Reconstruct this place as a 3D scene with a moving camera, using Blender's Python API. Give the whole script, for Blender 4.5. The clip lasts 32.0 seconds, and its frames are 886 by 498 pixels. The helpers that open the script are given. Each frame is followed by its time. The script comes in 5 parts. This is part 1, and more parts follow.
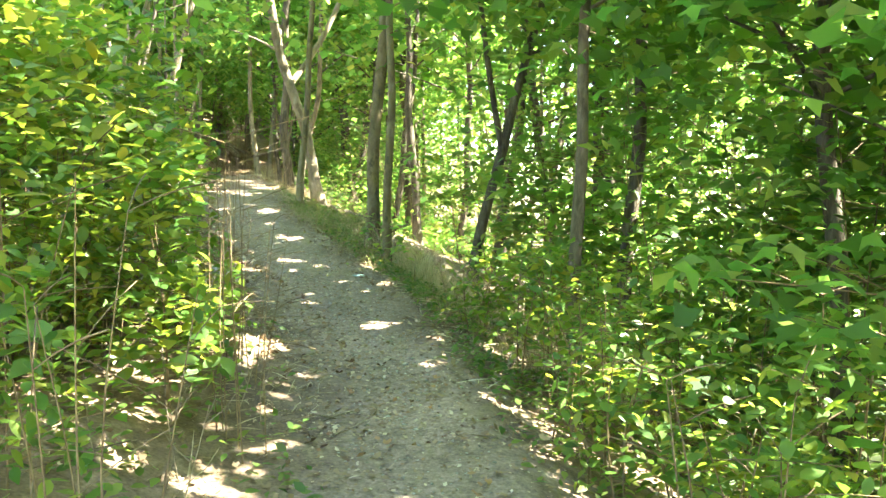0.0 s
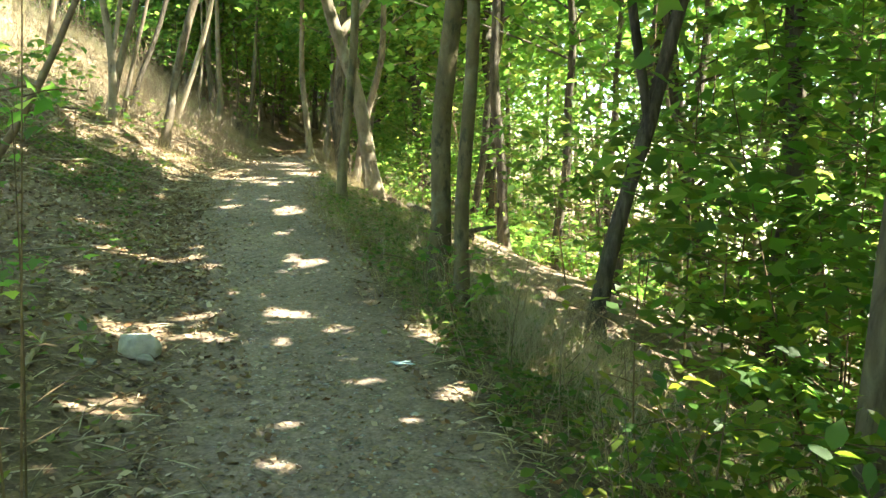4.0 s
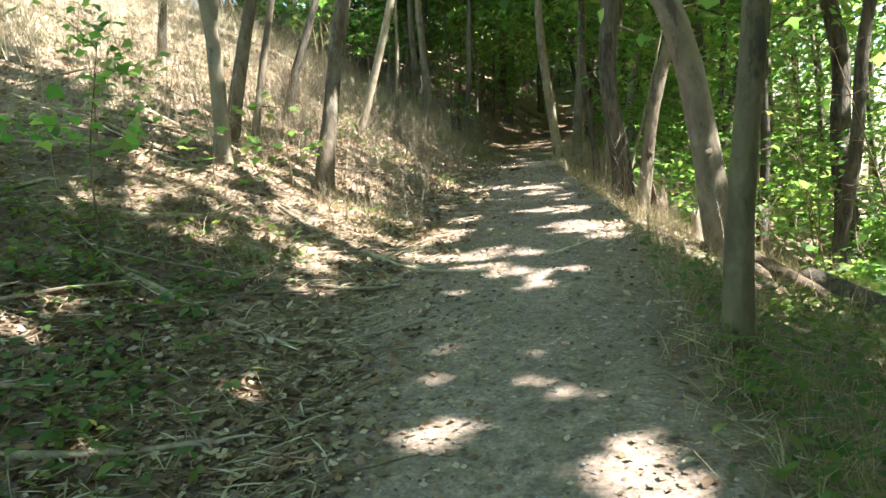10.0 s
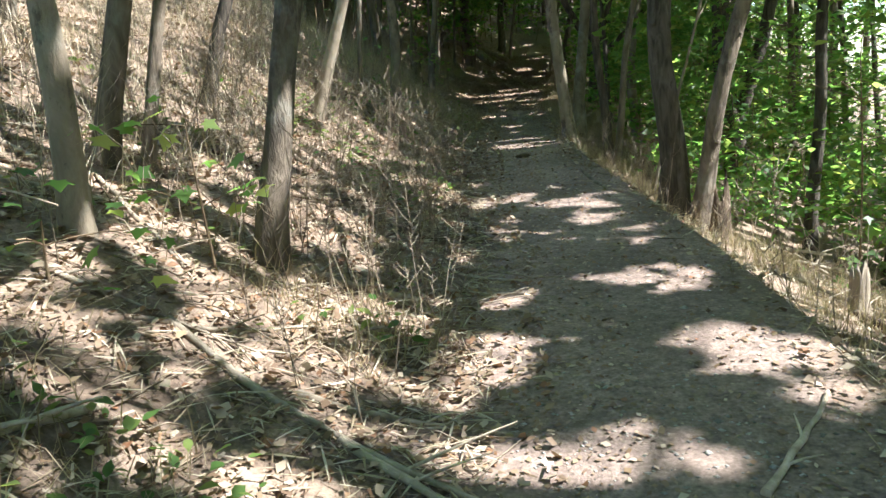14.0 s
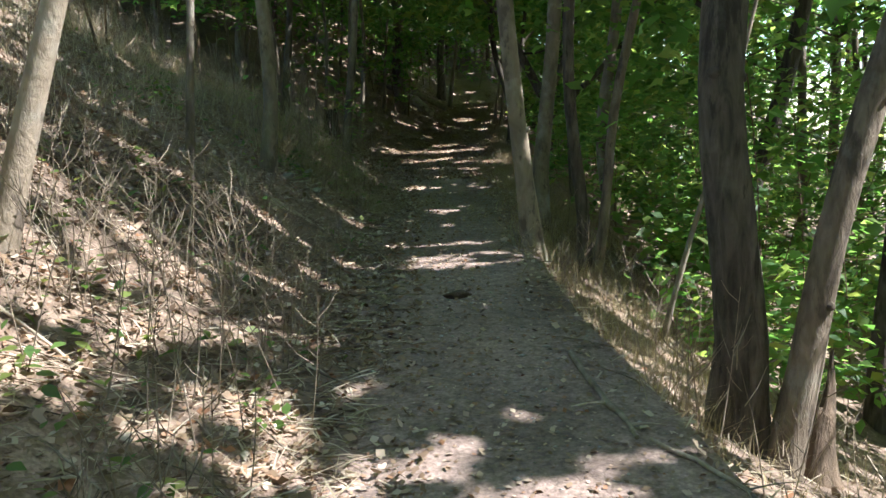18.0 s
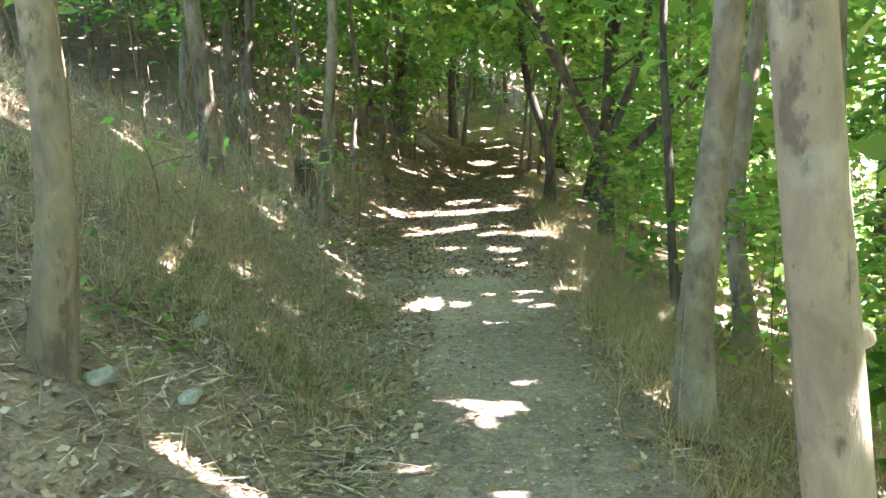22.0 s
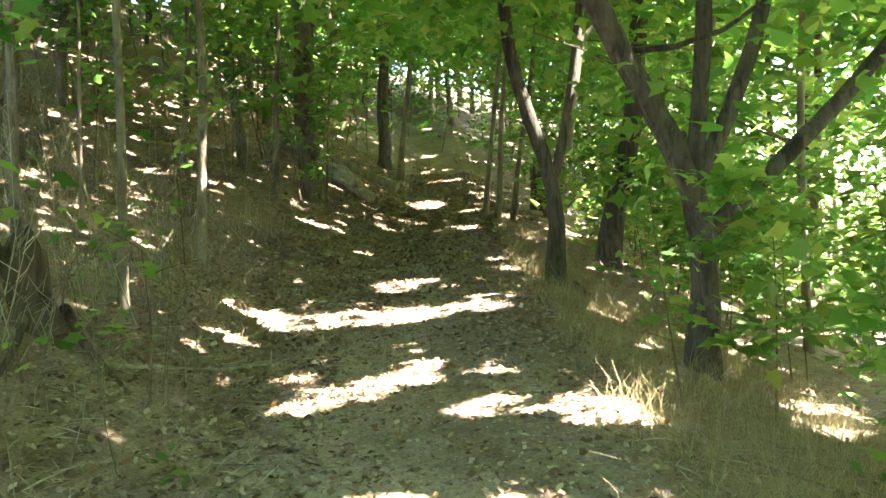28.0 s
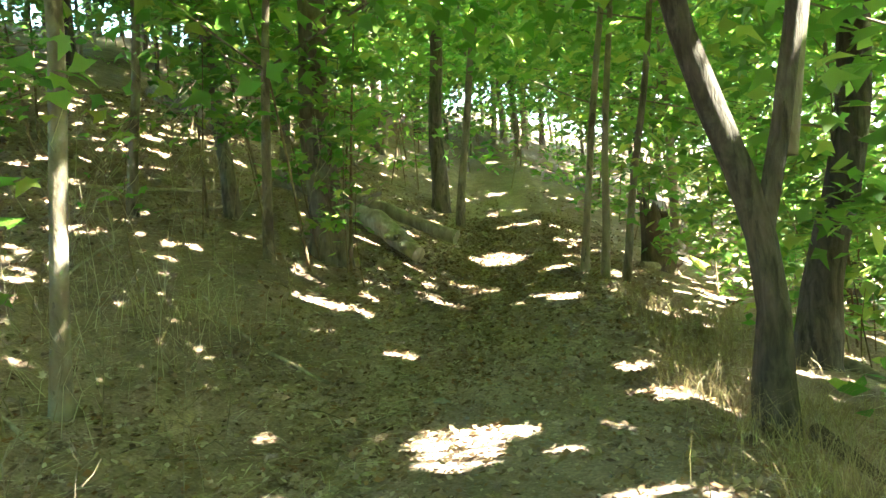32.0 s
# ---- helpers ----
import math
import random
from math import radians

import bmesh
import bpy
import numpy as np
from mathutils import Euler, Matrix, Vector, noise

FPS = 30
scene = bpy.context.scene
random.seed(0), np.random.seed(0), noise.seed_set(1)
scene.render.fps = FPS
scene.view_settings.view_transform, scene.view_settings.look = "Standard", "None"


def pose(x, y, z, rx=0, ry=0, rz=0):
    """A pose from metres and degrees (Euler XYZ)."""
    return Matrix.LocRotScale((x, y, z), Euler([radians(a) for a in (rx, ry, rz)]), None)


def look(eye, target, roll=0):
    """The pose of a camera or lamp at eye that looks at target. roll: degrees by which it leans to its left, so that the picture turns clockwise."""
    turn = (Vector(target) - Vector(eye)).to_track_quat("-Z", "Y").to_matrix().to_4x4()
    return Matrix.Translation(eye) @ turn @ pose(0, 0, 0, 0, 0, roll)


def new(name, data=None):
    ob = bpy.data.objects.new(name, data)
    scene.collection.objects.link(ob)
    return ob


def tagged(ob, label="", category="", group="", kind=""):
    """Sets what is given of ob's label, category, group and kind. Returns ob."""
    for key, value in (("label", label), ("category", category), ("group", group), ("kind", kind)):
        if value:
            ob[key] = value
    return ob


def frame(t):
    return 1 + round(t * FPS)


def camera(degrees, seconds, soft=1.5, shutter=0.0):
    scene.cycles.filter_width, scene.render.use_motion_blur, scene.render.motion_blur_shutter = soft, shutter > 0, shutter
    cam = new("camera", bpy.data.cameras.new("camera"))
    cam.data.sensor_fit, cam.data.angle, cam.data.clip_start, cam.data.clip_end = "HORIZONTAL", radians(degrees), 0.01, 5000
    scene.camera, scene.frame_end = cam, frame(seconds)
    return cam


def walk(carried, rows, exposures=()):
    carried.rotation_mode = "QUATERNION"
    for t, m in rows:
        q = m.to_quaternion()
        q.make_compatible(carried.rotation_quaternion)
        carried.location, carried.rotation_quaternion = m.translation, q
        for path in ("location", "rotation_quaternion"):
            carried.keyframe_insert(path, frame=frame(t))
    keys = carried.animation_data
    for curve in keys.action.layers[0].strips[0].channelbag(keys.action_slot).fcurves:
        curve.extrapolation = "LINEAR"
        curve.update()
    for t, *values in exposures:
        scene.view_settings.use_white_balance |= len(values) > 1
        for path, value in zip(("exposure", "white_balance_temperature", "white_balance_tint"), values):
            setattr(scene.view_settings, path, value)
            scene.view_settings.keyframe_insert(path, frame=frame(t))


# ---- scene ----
cam = camera(59.0, 32.0)
PATH = [
    (0, (-0.006, -0.005, 1.541), (0.011, 1.99, 1.398), 0.1),
    (0.5, (0.066, 0.565, 1.525), (0.077, 2.562, 1.405), -0.2),
    (1, (0.048, 1.091, 1.537), (0.045, 3.086, 1.386), 0.8),
    (1.5, (0.075, 1.576, 1.616), (0.058, 3.569, 1.45), 0.8),
    (2, (-0.084, 2.236, 1.555), (-0.081, 4.232, 1.429), 2.0),
    (2.5, (-0.168, 2.634, 1.509), (-0.196, 4.631, 1.392), 1.5),
    (4.5, (-0.349, 4.866, 1.723), (-0.724, 6.816, 1.484), -0.6),
    (5, (-0.514, 5.386, 1.741), (-1.153, 7.259, 1.454), -0.7),
    (5.5, (-0.703, 5.971, 1.84), (-1.357, 7.833, 1.519), -0.3),
    (6, (-0.785, 6.555, 1.875), (-1.446, 8.419, 1.577), 0.1),
    (6.5, (-0.955, 7.039, 1.867), (-1.716, 8.857, 1.531), 0.3),
    (7, (-1.163, 7.476, 1.967), (-1.921, 9.287, 1.585), -0.6),
    (7.5, (-1.352, 7.975, 2.025), (-2.121, 9.774, 1.609), -2.0),
    (8, (-1.603, 8.473, 2.034), (-2.42, 10.263, 1.676), -1.8),
    (8.5, (-1.832, 8.967, 2.108), (-2.626, 10.761, 1.719), -1.4),
    (9, (-2.073, 9.481, 2.191), (-2.868, 11.294, 1.909), -1.9),
    (9.5, (-2.339, 9.983, 2.216), (-3.126, 11.804, 1.962), -3.3),
    (10, (-2.445, 10.488, 2.251), (-3.169, 12.339, 2.021), -4.4),
    (10.5, (-2.571, 10.93, 2.305), (-3.282, 12.784, 2.071), -3.7),
    (11, (-2.855, 11.453, 2.416), (-3.567, 13.303, 2.153), -2.3),
    (11.5, (-3.012, 11.938, 2.499), (-3.727, 13.784, 2.214), -1.8),
    (12, (-3.192, 12.305, 2.59), (-3.974, 14.129, 2.345), -1.6),
    (12.5, (-3.458, 12.632, 2.738), (-4.273, 14.447, 2.529), -2.1),
    (13, (-3.666, 12.838, 2.715), (-4.477, 14.646, 2.446), -2.5),
    (13.5, (-3.841, 13.031, 2.817), (-4.592, 14.851, 2.468), -4.3),
    (14, (-3.909, 13.127, 2.844), (-4.496, 14.994, 2.435), -4.4),
    (14.5, (-3.903, 13.362, 2.784), (-4.478, 15.221, 2.32), -4.0),
    (15, (-3.987, 13.877, 2.9), (-4.339, 15.781, 2.398), -2.9),
    (15.5, (-3.991, 14.394, 2.901), (-4.27, 16.326, 2.463), -3.2),
    (17.5, (-4.514, 16.498, 3.073), (-4.947, 18.429, 2.784), 0.4),
    (18, (-4.625, 17.049, 3.065), (-5.059, 18.976, 2.75), -2.0),
    (18.5, (-4.741, 17.608, 3.131), (-5.175, 19.532, 2.798), -1.9),
    (19, (-4.85, 18.155, 3.191), (-5.282, 20.082, 2.874), -1.4),
    (19.5, (-4.949, 18.727, 3.201), (-5.391, 20.651, 2.88), -0.9),
    (20, (-5.18, 19.318, 3.241), (-5.691, 21.22, 2.892), -0.5),
    (20.5, (-5.324, 19.879, 3.276), (-5.832, 21.784, 2.943), -1.6),
    (21, (-5.489, 20.461, 3.294), (-5.99, 22.373, 2.987), -1.1),
    (21.5, (-5.653, 21.04, 3.356), (-6.141, 22.955, 3.049), -1.3),
    (22, (-5.806, 21.622, 3.405), (-6.257, 23.556, 3.169), -2.3),
    (22.5, (-6.014, 22.186, 3.431), (-6.449, 24.117, 3.144), -1.5),
    (23, (-6.152, 22.651, 3.443), (-6.576, 24.583, 3.15), -1.7),
    (23.5, (-6.239, 23.148, 3.498), (-6.652, 25.08, 3.186), -0.8),
    (24, (-6.387, 23.627, 3.541), (-6.782, 25.566, 3.253), 1.2),
    (24.5, (-6.497, 24.124, 3.515), (-6.885, 26.073, 3.291), 1.1),
    (26.5, (-6.756, 26.158, 3.541), (-7.147, 28.114, 3.399), -2.1),
    (27, (-6.869, 26.678, 3.522), (-7.214, 28.641, 3.353), -3.4),
    (27.5, (-6.946, 27.223, 3.557), (-7.249, 29.191, 3.378), -3.7),
    (28, (-7.134, 27.858, 3.579), (-7.419, 29.83, 3.409), -3.0),
    (28.5, (-7.2, 28.369, 3.576), (-7.484, 30.347, 3.475), -2.8),
    (29, (-7.276, 28.909, 3.582), (-7.57, 30.882, 3.43), -2.7),
    (29.5, (-7.347, 29.42, 3.611), (-7.658, 31.389, 3.446), -2.6),
    (30, (-7.431, 29.985, 3.62), (-7.74, 31.957, 3.502), -2.8),
    (30.5, (-7.367, 30.336, 3.688), (-7.795, 32.285, 3.544), -4.9),
    (31, (-7.708, 31.013, 3.633), (-8.138, 32.963, 3.528), -3.7),
    (31.5, (-7.818, 31.423, 3.637), (-8.255, 33.374, 3.56), -3.9),
    (32, (-7.873, 31.82, 3.659), (-8.311, 33.77, 3.606), -5.1),
]
walk(cam, [(t, look(eye, target, roll)) for t, eye, target, roll in PATH],
     [(0, 4.1, 6800, -2), (0.7, 3.3, 7200, -7), (2, 3.0, 7300, -8), (2.5, 3.0, 7100, -7), (4.5, 3.3, 6800, -3), (6, 3.35, 6600, 1), (8, 3.4, 6300, 4), (9.5, 2.95, 6000, 5), (12.5, 2.35, 5700, 7),
      (15, 2.15, 5500, 10), (18, 2.1, 5500, 12), (19, 2.55, 5700, 16), (20, 3.05, 5600, 16), (21, 3.75, 5600, 17), (22, 4.5, 5700, 17), (24, 4.55, 6200, 9), (27, 4.45, 6300, 5), (30, 4.5, 6300, 1), (31, 4.2, 6300, -2), (32, 4.8, 6400, -4)])

# ---- light: high summer sun from the open side of the slope ----
SUN_AZ, SUN_EL = 6.0, 50.0
SUN = Vector((math.cos(radians(SUN_EL)) * math.cos(radians(SUN_AZ)), math.cos(radians(SUN_EL)) * math.sin(radians(SUN_AZ)), math.sin(radians(SUN_EL))))
sky_world = bpy.data.worlds.new("sky")
scene.world = sky_world
sky_world.use_nodes = True
sky_tex = sky_world.node_tree.nodes.new("ShaderNodeTexSky")
sky_tex.sky_type, sky_tex.sun_disc = "NISHITA", False
sky_tex.sun_elevation, sky_tex.sun_rotation = radians(SUN_EL), radians(90 - SUN_AZ)
sky_world.node_tree.nodes["Background"].inputs["Strength"].default_value = 0.115
sky_world.node_tree.links.new(sky_tex.outputs[0], sky_world.node_tree.nodes["Background"].inputs["Color"])
sun_data = bpy.data.lights.new("sun", "SUN")
sun_data.energy, sun_data.angle, sun_data.color = 5.0, radians(0.5), (1.0, 0.93, 0.82)
sun_lamp = new("sun", sun_data)
sun_lamp.matrix_world = look(SUN * 100, (0, 0, 0))


# ---- materials ----
def surface(name, low, high, scale=6.0, stretch=(1, 1, 1), rough=0.85, bump=0.5, coarse=0.5, vary=0.0, island=False, extra=None):
    """A rough natural surface: two tones by fine grain, a coarse blotching, relief, and a little change from piece to piece."""
    m = bpy.data.materials.new(name)
    m.use_nodes = True
    nt = m.node_tree
    n, link = nt.nodes, nt.links.new
    p = n["Principled BSDF"]
    co = n.new("ShaderNodeTexCoord")
    mp = n.new("ShaderNodeMapping")
    mp.inputs["Scale"].default_value = stretch
    link(co.outputs["Object"], mp.inputs["Vector"])
    fine, big, tiny = (n.new("ShaderNodeTexNoise") for _ in range(3))
    for t, s, d in ((fine, scale, 8), (big, scale * 0.13, 4), (tiny, scale * 5, 4)):
        t.inputs["Distortion"].default_value = 0.6
        t.inputs["Scale"].default_value, t.inputs["Detail"].default_value, t.inputs["Roughness"].default_value = s, d, 0.62
        link(mp.outputs[0], t.inputs["Vector"])
    ramp_node = n.new("ShaderNodeValToRGB")
    e = ramp_node.color_ramp.elements
    e[0].position, e[1].position = 0.32, 0.68
    e[0].color, e[1].color = (*low, 1), (*high, 1)
    link(fine.outputs["Fac"], ramp_node.inputs["Fac"])
    mul = n.new("ShaderNodeMix")
    mul.data_type, mul.blend_type = "RGBA", "MULTIPLY"
    mul.inputs["Factor"].default_value = coarse
    r2 = n.new("ShaderNodeMapRange")
    r2.inputs["From Min"].default_value, r2.inputs["From Max"].default_value = 0.3, 0.7
    r2.inputs["To Min"].default_value, r2.inputs["To Max"].default_value = 0.45, 1.25
    link(big.outputs["Fac"], r2.inputs["Value"])
    link(ramp_node.outputs["Color"], mul.inputs["A"])
    link(r2.outputs["Result"], mul.inputs["B"])
    out = mul.outputs["Result"]
    if vary:
        src = n.new("ShaderNodeNewGeometry").outputs["Random Per Island"] if island else n.new("ShaderNodeObjectInfo").outputs["Random"]
        hsv = n.new("ShaderNodeHueSaturation")
        mr = n.new("ShaderNodeMapRange")
        mr.inputs["To Min"].default_value, mr.inputs["To Max"].default_value = 1 - vary, 1 + vary
        link(src, mr.inputs["Value"])
        link(mr.outputs["Result"], hsv.inputs["Value"])
        link(out, hsv.inputs["Color"])
        out = hsv.outputs["Color"]
    if extra:
        out = extra(nt, out, mp)
    link(out, p.inputs["Base Color"])
    p.inputs["Roughness"].default_value = rough
    p.inputs["Specular IOR Level"].default_value = 0.25
    add = n.new("ShaderNodeMath")
    add.operation = "MULTIPLY_ADD"
    add.inputs[1].default_value = 0.4
    link(tiny.outputs["Fac"], add.inputs[0])
    link(fine.outputs["Fac"], add.inputs[2])
    bm_node = n.new("ShaderNodeBump")
    bm_node.inputs["Strength"].default_value, bm_node.inputs["Distance"].default_value = bump, 0.03
    link(add.outputs[0], bm_node.inputs["Height"])
    link(bm_node.outputs[0], p.inputs["Normal"])
    return m


def foliage(name, tones, shine, through_tone, share=0.45, rough=0.45):
    """Leaves: tones from leaf to leaf, a waxy face, and light that shines through."""
    m = bpy.data.materials.new(name)
    m.use_nodes = True
    nt = m.node_tree
    n, link = nt.nodes, nt.links.new
    p, out = n["Principled BSDF"], n["Material Output"]
    rnd = n.new("ShaderNodeNewGeometry").outputs["Random Per Island"]
    def toned(cols):
        r = n.new("ShaderNodeValToRGB")
        el = r.color_ramp.elements
        el[0].color, el[1].color = (*cols[0], 1), (*cols[-1], 1)
        for k, c in enumerate(cols[1:-1]):
            el.new((k + 1) / (len(cols) - 1)).color = (*c, 1)
        link(rnd, r.inputs["Fac"])
        return r.outputs["Color"]
    link(toned(tones), p.inputs["Base Color"])
    p.inputs["Roughness"].default_value, p.inputs["Specular IOR Level"].default_value = rough, shine
    tr = n.new("ShaderNodeBsdfTranslucent")
    link(toned(through_tone), tr.inputs["Color"])
    mx = n.new("ShaderNodeMixShader")
    mx.inputs[0].default_value = share
    link(p.outputs[0], mx.inputs[1])
    link(tr.outputs[0], mx.inputs[2])
    link(mx.outputs[0], out.inputs["Surface"])
    return m


def trodden(nt, soil, mp):
    """The bare grey dirt of the path over the brown soil of the wood, pale grass on the open land below."""
    n, link = nt.nodes, nt.links.new
    def mixed(fac_name, a, low, high, sc):
        at = n.new("ShaderNodeAttribute")
        at.attribute_name = fac_name
        ns = n.new("ShaderNodeTexNoise")
        ns.inputs["Scale"].default_value, ns.inputs["Detail"].default_value, ns.inputs["Roughness"].default_value = sc, 10, 0.7
        link(mp.outputs[0], ns.inputs["Vector"])
        rp = n.new("ShaderNodeValToRGB")
        rp.color_ramp.elements[0].position, rp.color_ramp.elements[1].position = 0.3, 0.7
        rp.color_ramp.elements[0].color, rp.color_ramp.elements[1].color = (*low, 1), (*high, 1)
        link(ns.outputs["Fac"], rp.inputs["Fac"])
        mx = n.new("ShaderNodeMix")
        mx.data_type = "RGBA"
        link(at.outputs["Fac"], mx.inputs["Factor"])
        link(a, mx.inputs["A"])
        link(rp.outputs["Color"], mx.inputs["B"])
        return mx.outputs["Result"]
    a = mixed("trod", soil, (0.128, 0.092, 0.073), (0.34, 0.253, 0.205), 16.0)
    a = mixed("dry", a, (0.24, 0.163, 0.113), (0.50, 0.365, 0.265), 6.0)
    for sc, lo, hi in ((1.1, 0.72, 1.2), (55.0, 0.7, 1.3)):
        ns, mr, mu = n.new("ShaderNodeTexNoise"), n.new("ShaderNodeMapRange"), n.new("ShaderNodeMix")
        ns.inputs["Scale"].default_value, ns.inputs["Detail"].default_value = sc, 5
        mr.inputs["From Min"].default_value, mr.inputs["From Max"].default_value = 0.3, 0.7
        mr.inputs["To Min"].default_value, mr.inputs["To Max"].default_value = lo, hi
        mu.data_type, mu.blend_type = "RGBA", "MULTIPLY"
        mu.inputs["Factor"].default_value = 1.0
        link(mp.outputs[0], ns.inputs["Vector"])
        link(ns.outputs["Fac"], mr.inputs["Value"])
        link(a, mu.inputs["A"])
        link(mr.outputs["Result"], mu.inputs["B"])
        a = mu.outputs["Result"]
    return mixed("field", a, (0.42, 0.38, 0.26), (0.56, 0.52, 0.38), 1.5)


def weathered(dark, pale, amount=0.5):
    """Sharp-edged dark scars and pale lichen on bark."""
    def extra(nt, out, mp):
        n, link = nt.nodes, nt.links.new
        co = n.new("ShaderNodeTexCoord")
        for scale, lo, hi, col, vec, amt in ((7.0, 0.57, 0.63, dark, mp.outputs[0], 0.8), (3.2, 0.55, 0.66, pale, co.outputs["Object"], amount), (26.0, 0.62, 0.68, dark, mp.outputs[0], 0.7)):
            ns = n.new("ShaderNodeTexNoise")
            ns.inputs["Scale"].default_value, ns.inputs["Detail"].default_value, ns.inputs["Roughness"].default_value = scale, 6, 0.65
            link(vec, ns.inputs["Vector"])
            mr = n.new("ShaderNodeMapRange")
            mr.inputs["From Min"].default_value, mr.inputs["From Max"].default_value, mr.inputs["To Max"].default_value = lo, hi, amt
            link(ns.outputs["Fac"], mr.inputs["Value"])
            mx = n.new("ShaderNodeMix")
            mx.data_type = "RGBA"
            mx.inputs["B"].default_value = (*col, 1)
            link(mr.outputs["Result"], mx.inputs["Factor"])
            link(out, mx.inputs["A"])
            out = mx.outputs["Result"]
        return out
    return extra


M_GROUND = surface("soil_and_path", (0.098, 0.067, 0.046), (0.26, 0.19, 0.138), 7.0, bump=0.8, coarse=0.5, extra=trodden)
M_BARK = surface("grey_brown_bark", (0.10, 0.077, 0.054), (0.26, 0.205, 0.15), 15.0, (1, 1, 0.28), bump=0.9, vary=0.2, extra=weathered((0.06, 0.047, 0.036), (0.30, 0.29, 0.24), 0.4))
M_SMOOTH = surface("smooth_pale_bark", (0.165, 0.13, 0.09), (0.31, 0.25, 0.18), 10.0, (1, 1, 0.45), bump=0.5, vary=0.18, extra=weathered((0.085, 0.066, 0.05), (0.33, 0.315, 0.26), 0.45))
M_OLIVE = surface("smooth_olive_bark", (0.10, 0.078, 0.043), (0.20, 0.158, 0.092), 10.0, (1, 1, 0.45), bump=0.5, vary=0.12, extra=weathered((0.05, 0.045, 0.03), (0.22, 0.21, 0.16), 0.4))
M_DARK = surface("dark_furrowed_bark", (0.045, 0.036, 0.028), (0.16, 0.13, 0.10), 18.0, (1, 1, 0.22), bump=1.0, vary=0.15, extra=weathered((0.03, 0.024, 0.018), (0.19, 0.18, 0.14), 0.3))
M_DEAD = surface("weathered_dead_wood", (0.21, 0.165, 0.115), (0.46, 0.385, 0.29), 14.0, (1, 1, 0.3), bump=0.5, vary=0.3)
M_ROTTEN = surface("rotten_wood", (0.05, 0.036, 0.024), (0.17, 0.12, 0.08), 12.0, (1, 1, 0.3), bump=1.0, vary=0.15)
M_STONE = surface("pale_stone", (0.19, 0.175, 0.15), (0.42, 0.39, 0.34), 11.0, bump=0.6, vary=0.2)
M_CHALK = surface("chalky_stone", (0.38, 0.35, 0.30), (0.64, 0.60, 0.53), 14.0, bump=0.7, vary=0.1)
M_GRIT = surface("grit", (0.16, 0.145, 0.125), (0.40, 0.37, 0.33), 30.0, bump=0.2, vary=0.4, island=True)
M_RAG = surface("pale_blue_rag", (0.26, 0.36, 0.40), (0.42, 0.52, 0.55), 20.0, rough=0.7, bump=0.3)
GREENS = ((0.036, 0.07, 0.023), (0.057, 0.115, 0.034), (0.086, 0.15, 0.045), (0.145, 0.195, 0.054))
LIT_GREENS = ((0.15, 0.32, 0.05), (0.225, 0.435, 0.07), (0.325, 0.53, 0.095), (0.56, 0.62, 0.12))
M_LEAF = foliage("maple_leaves", GREENS, 0.35, LIT_GREENS, 0.6)
M_SHRUB = foliage("shrub_leaves", ((0.04, 0.09, 0.02), (0.06, 0.13, 0.025), (0.10, 0.17, 0.035), (0.17, 0.20, 0.04)), 0.4,
                  ((0.14, 0.28, 0.03), (0.25, 0.40, 0.04), (0.40, 0.46, 0.05), (0.52, 0.46, 0.06)), 0.45)
M_LOW = foliage("ground_plant_leaves", ((0.04, 0.08, 0.02), (0.07, 0.12, 0.03), (0.12, 0.15, 0.04)), 0.3,
                ((0.12, 0.24, 0.03), (0.22, 0.34, 0.05), (0.40, 0.40, 0.08)), 0.4)
M_LITTER = foliage("dead_leaves", ((0.105, 0.066, 0.04), (0.22, 0.15, 0.095), (0.28, 0.20, 0.13), (0.15, 0.10, 0.065), (0.40, 0.30, 0.21), (0.52, 0.43, 0.32), (0.23, 0.11, 0.055), (0.25, 0.19, 0.115)), 0.2,
                   ((0.16, 0.10, 0.05), (0.24, 0.16, 0.08)), 0.12, 0.7)
M_STRAW = foliage("dry_grass", ((0.26, 0.20, 0.13), (0.42, 0.355, 0.25), (0.60, 0.53, 0.40), (0.20, 0.17, 0.09)), 0.2,
                  ((0.34, 0.25, 0.12), (0.50, 0.40, 0.20)), 0.3, 0.6)
M_GRASS = foliage("half_dry_grass", ((0.17, 0.13, 0.075), (0.29, 0.225, 0.135), (0.43, 0.345, 0.225)), 0.25,
                  ((0.30, 0.25, 0.11), (0.47, 0.39, 0.20)), 0.35, 0.6)
M_STEM = surface("brown_shrub_stems", (0.10, 0.065, 0.04), (0.24, 0.17, 0.10), 15.0, bump=0.3, vary=0.3, island=True)
M_TWIG = surface("dry_twigs", (0.15, 0.11, 0.075), (0.36, 0.29, 0.21), 15.0, bump=0.3, vary=0.35, island=True)


# ---- mesh helpers ----
RNG = np.random.default_rng(7)


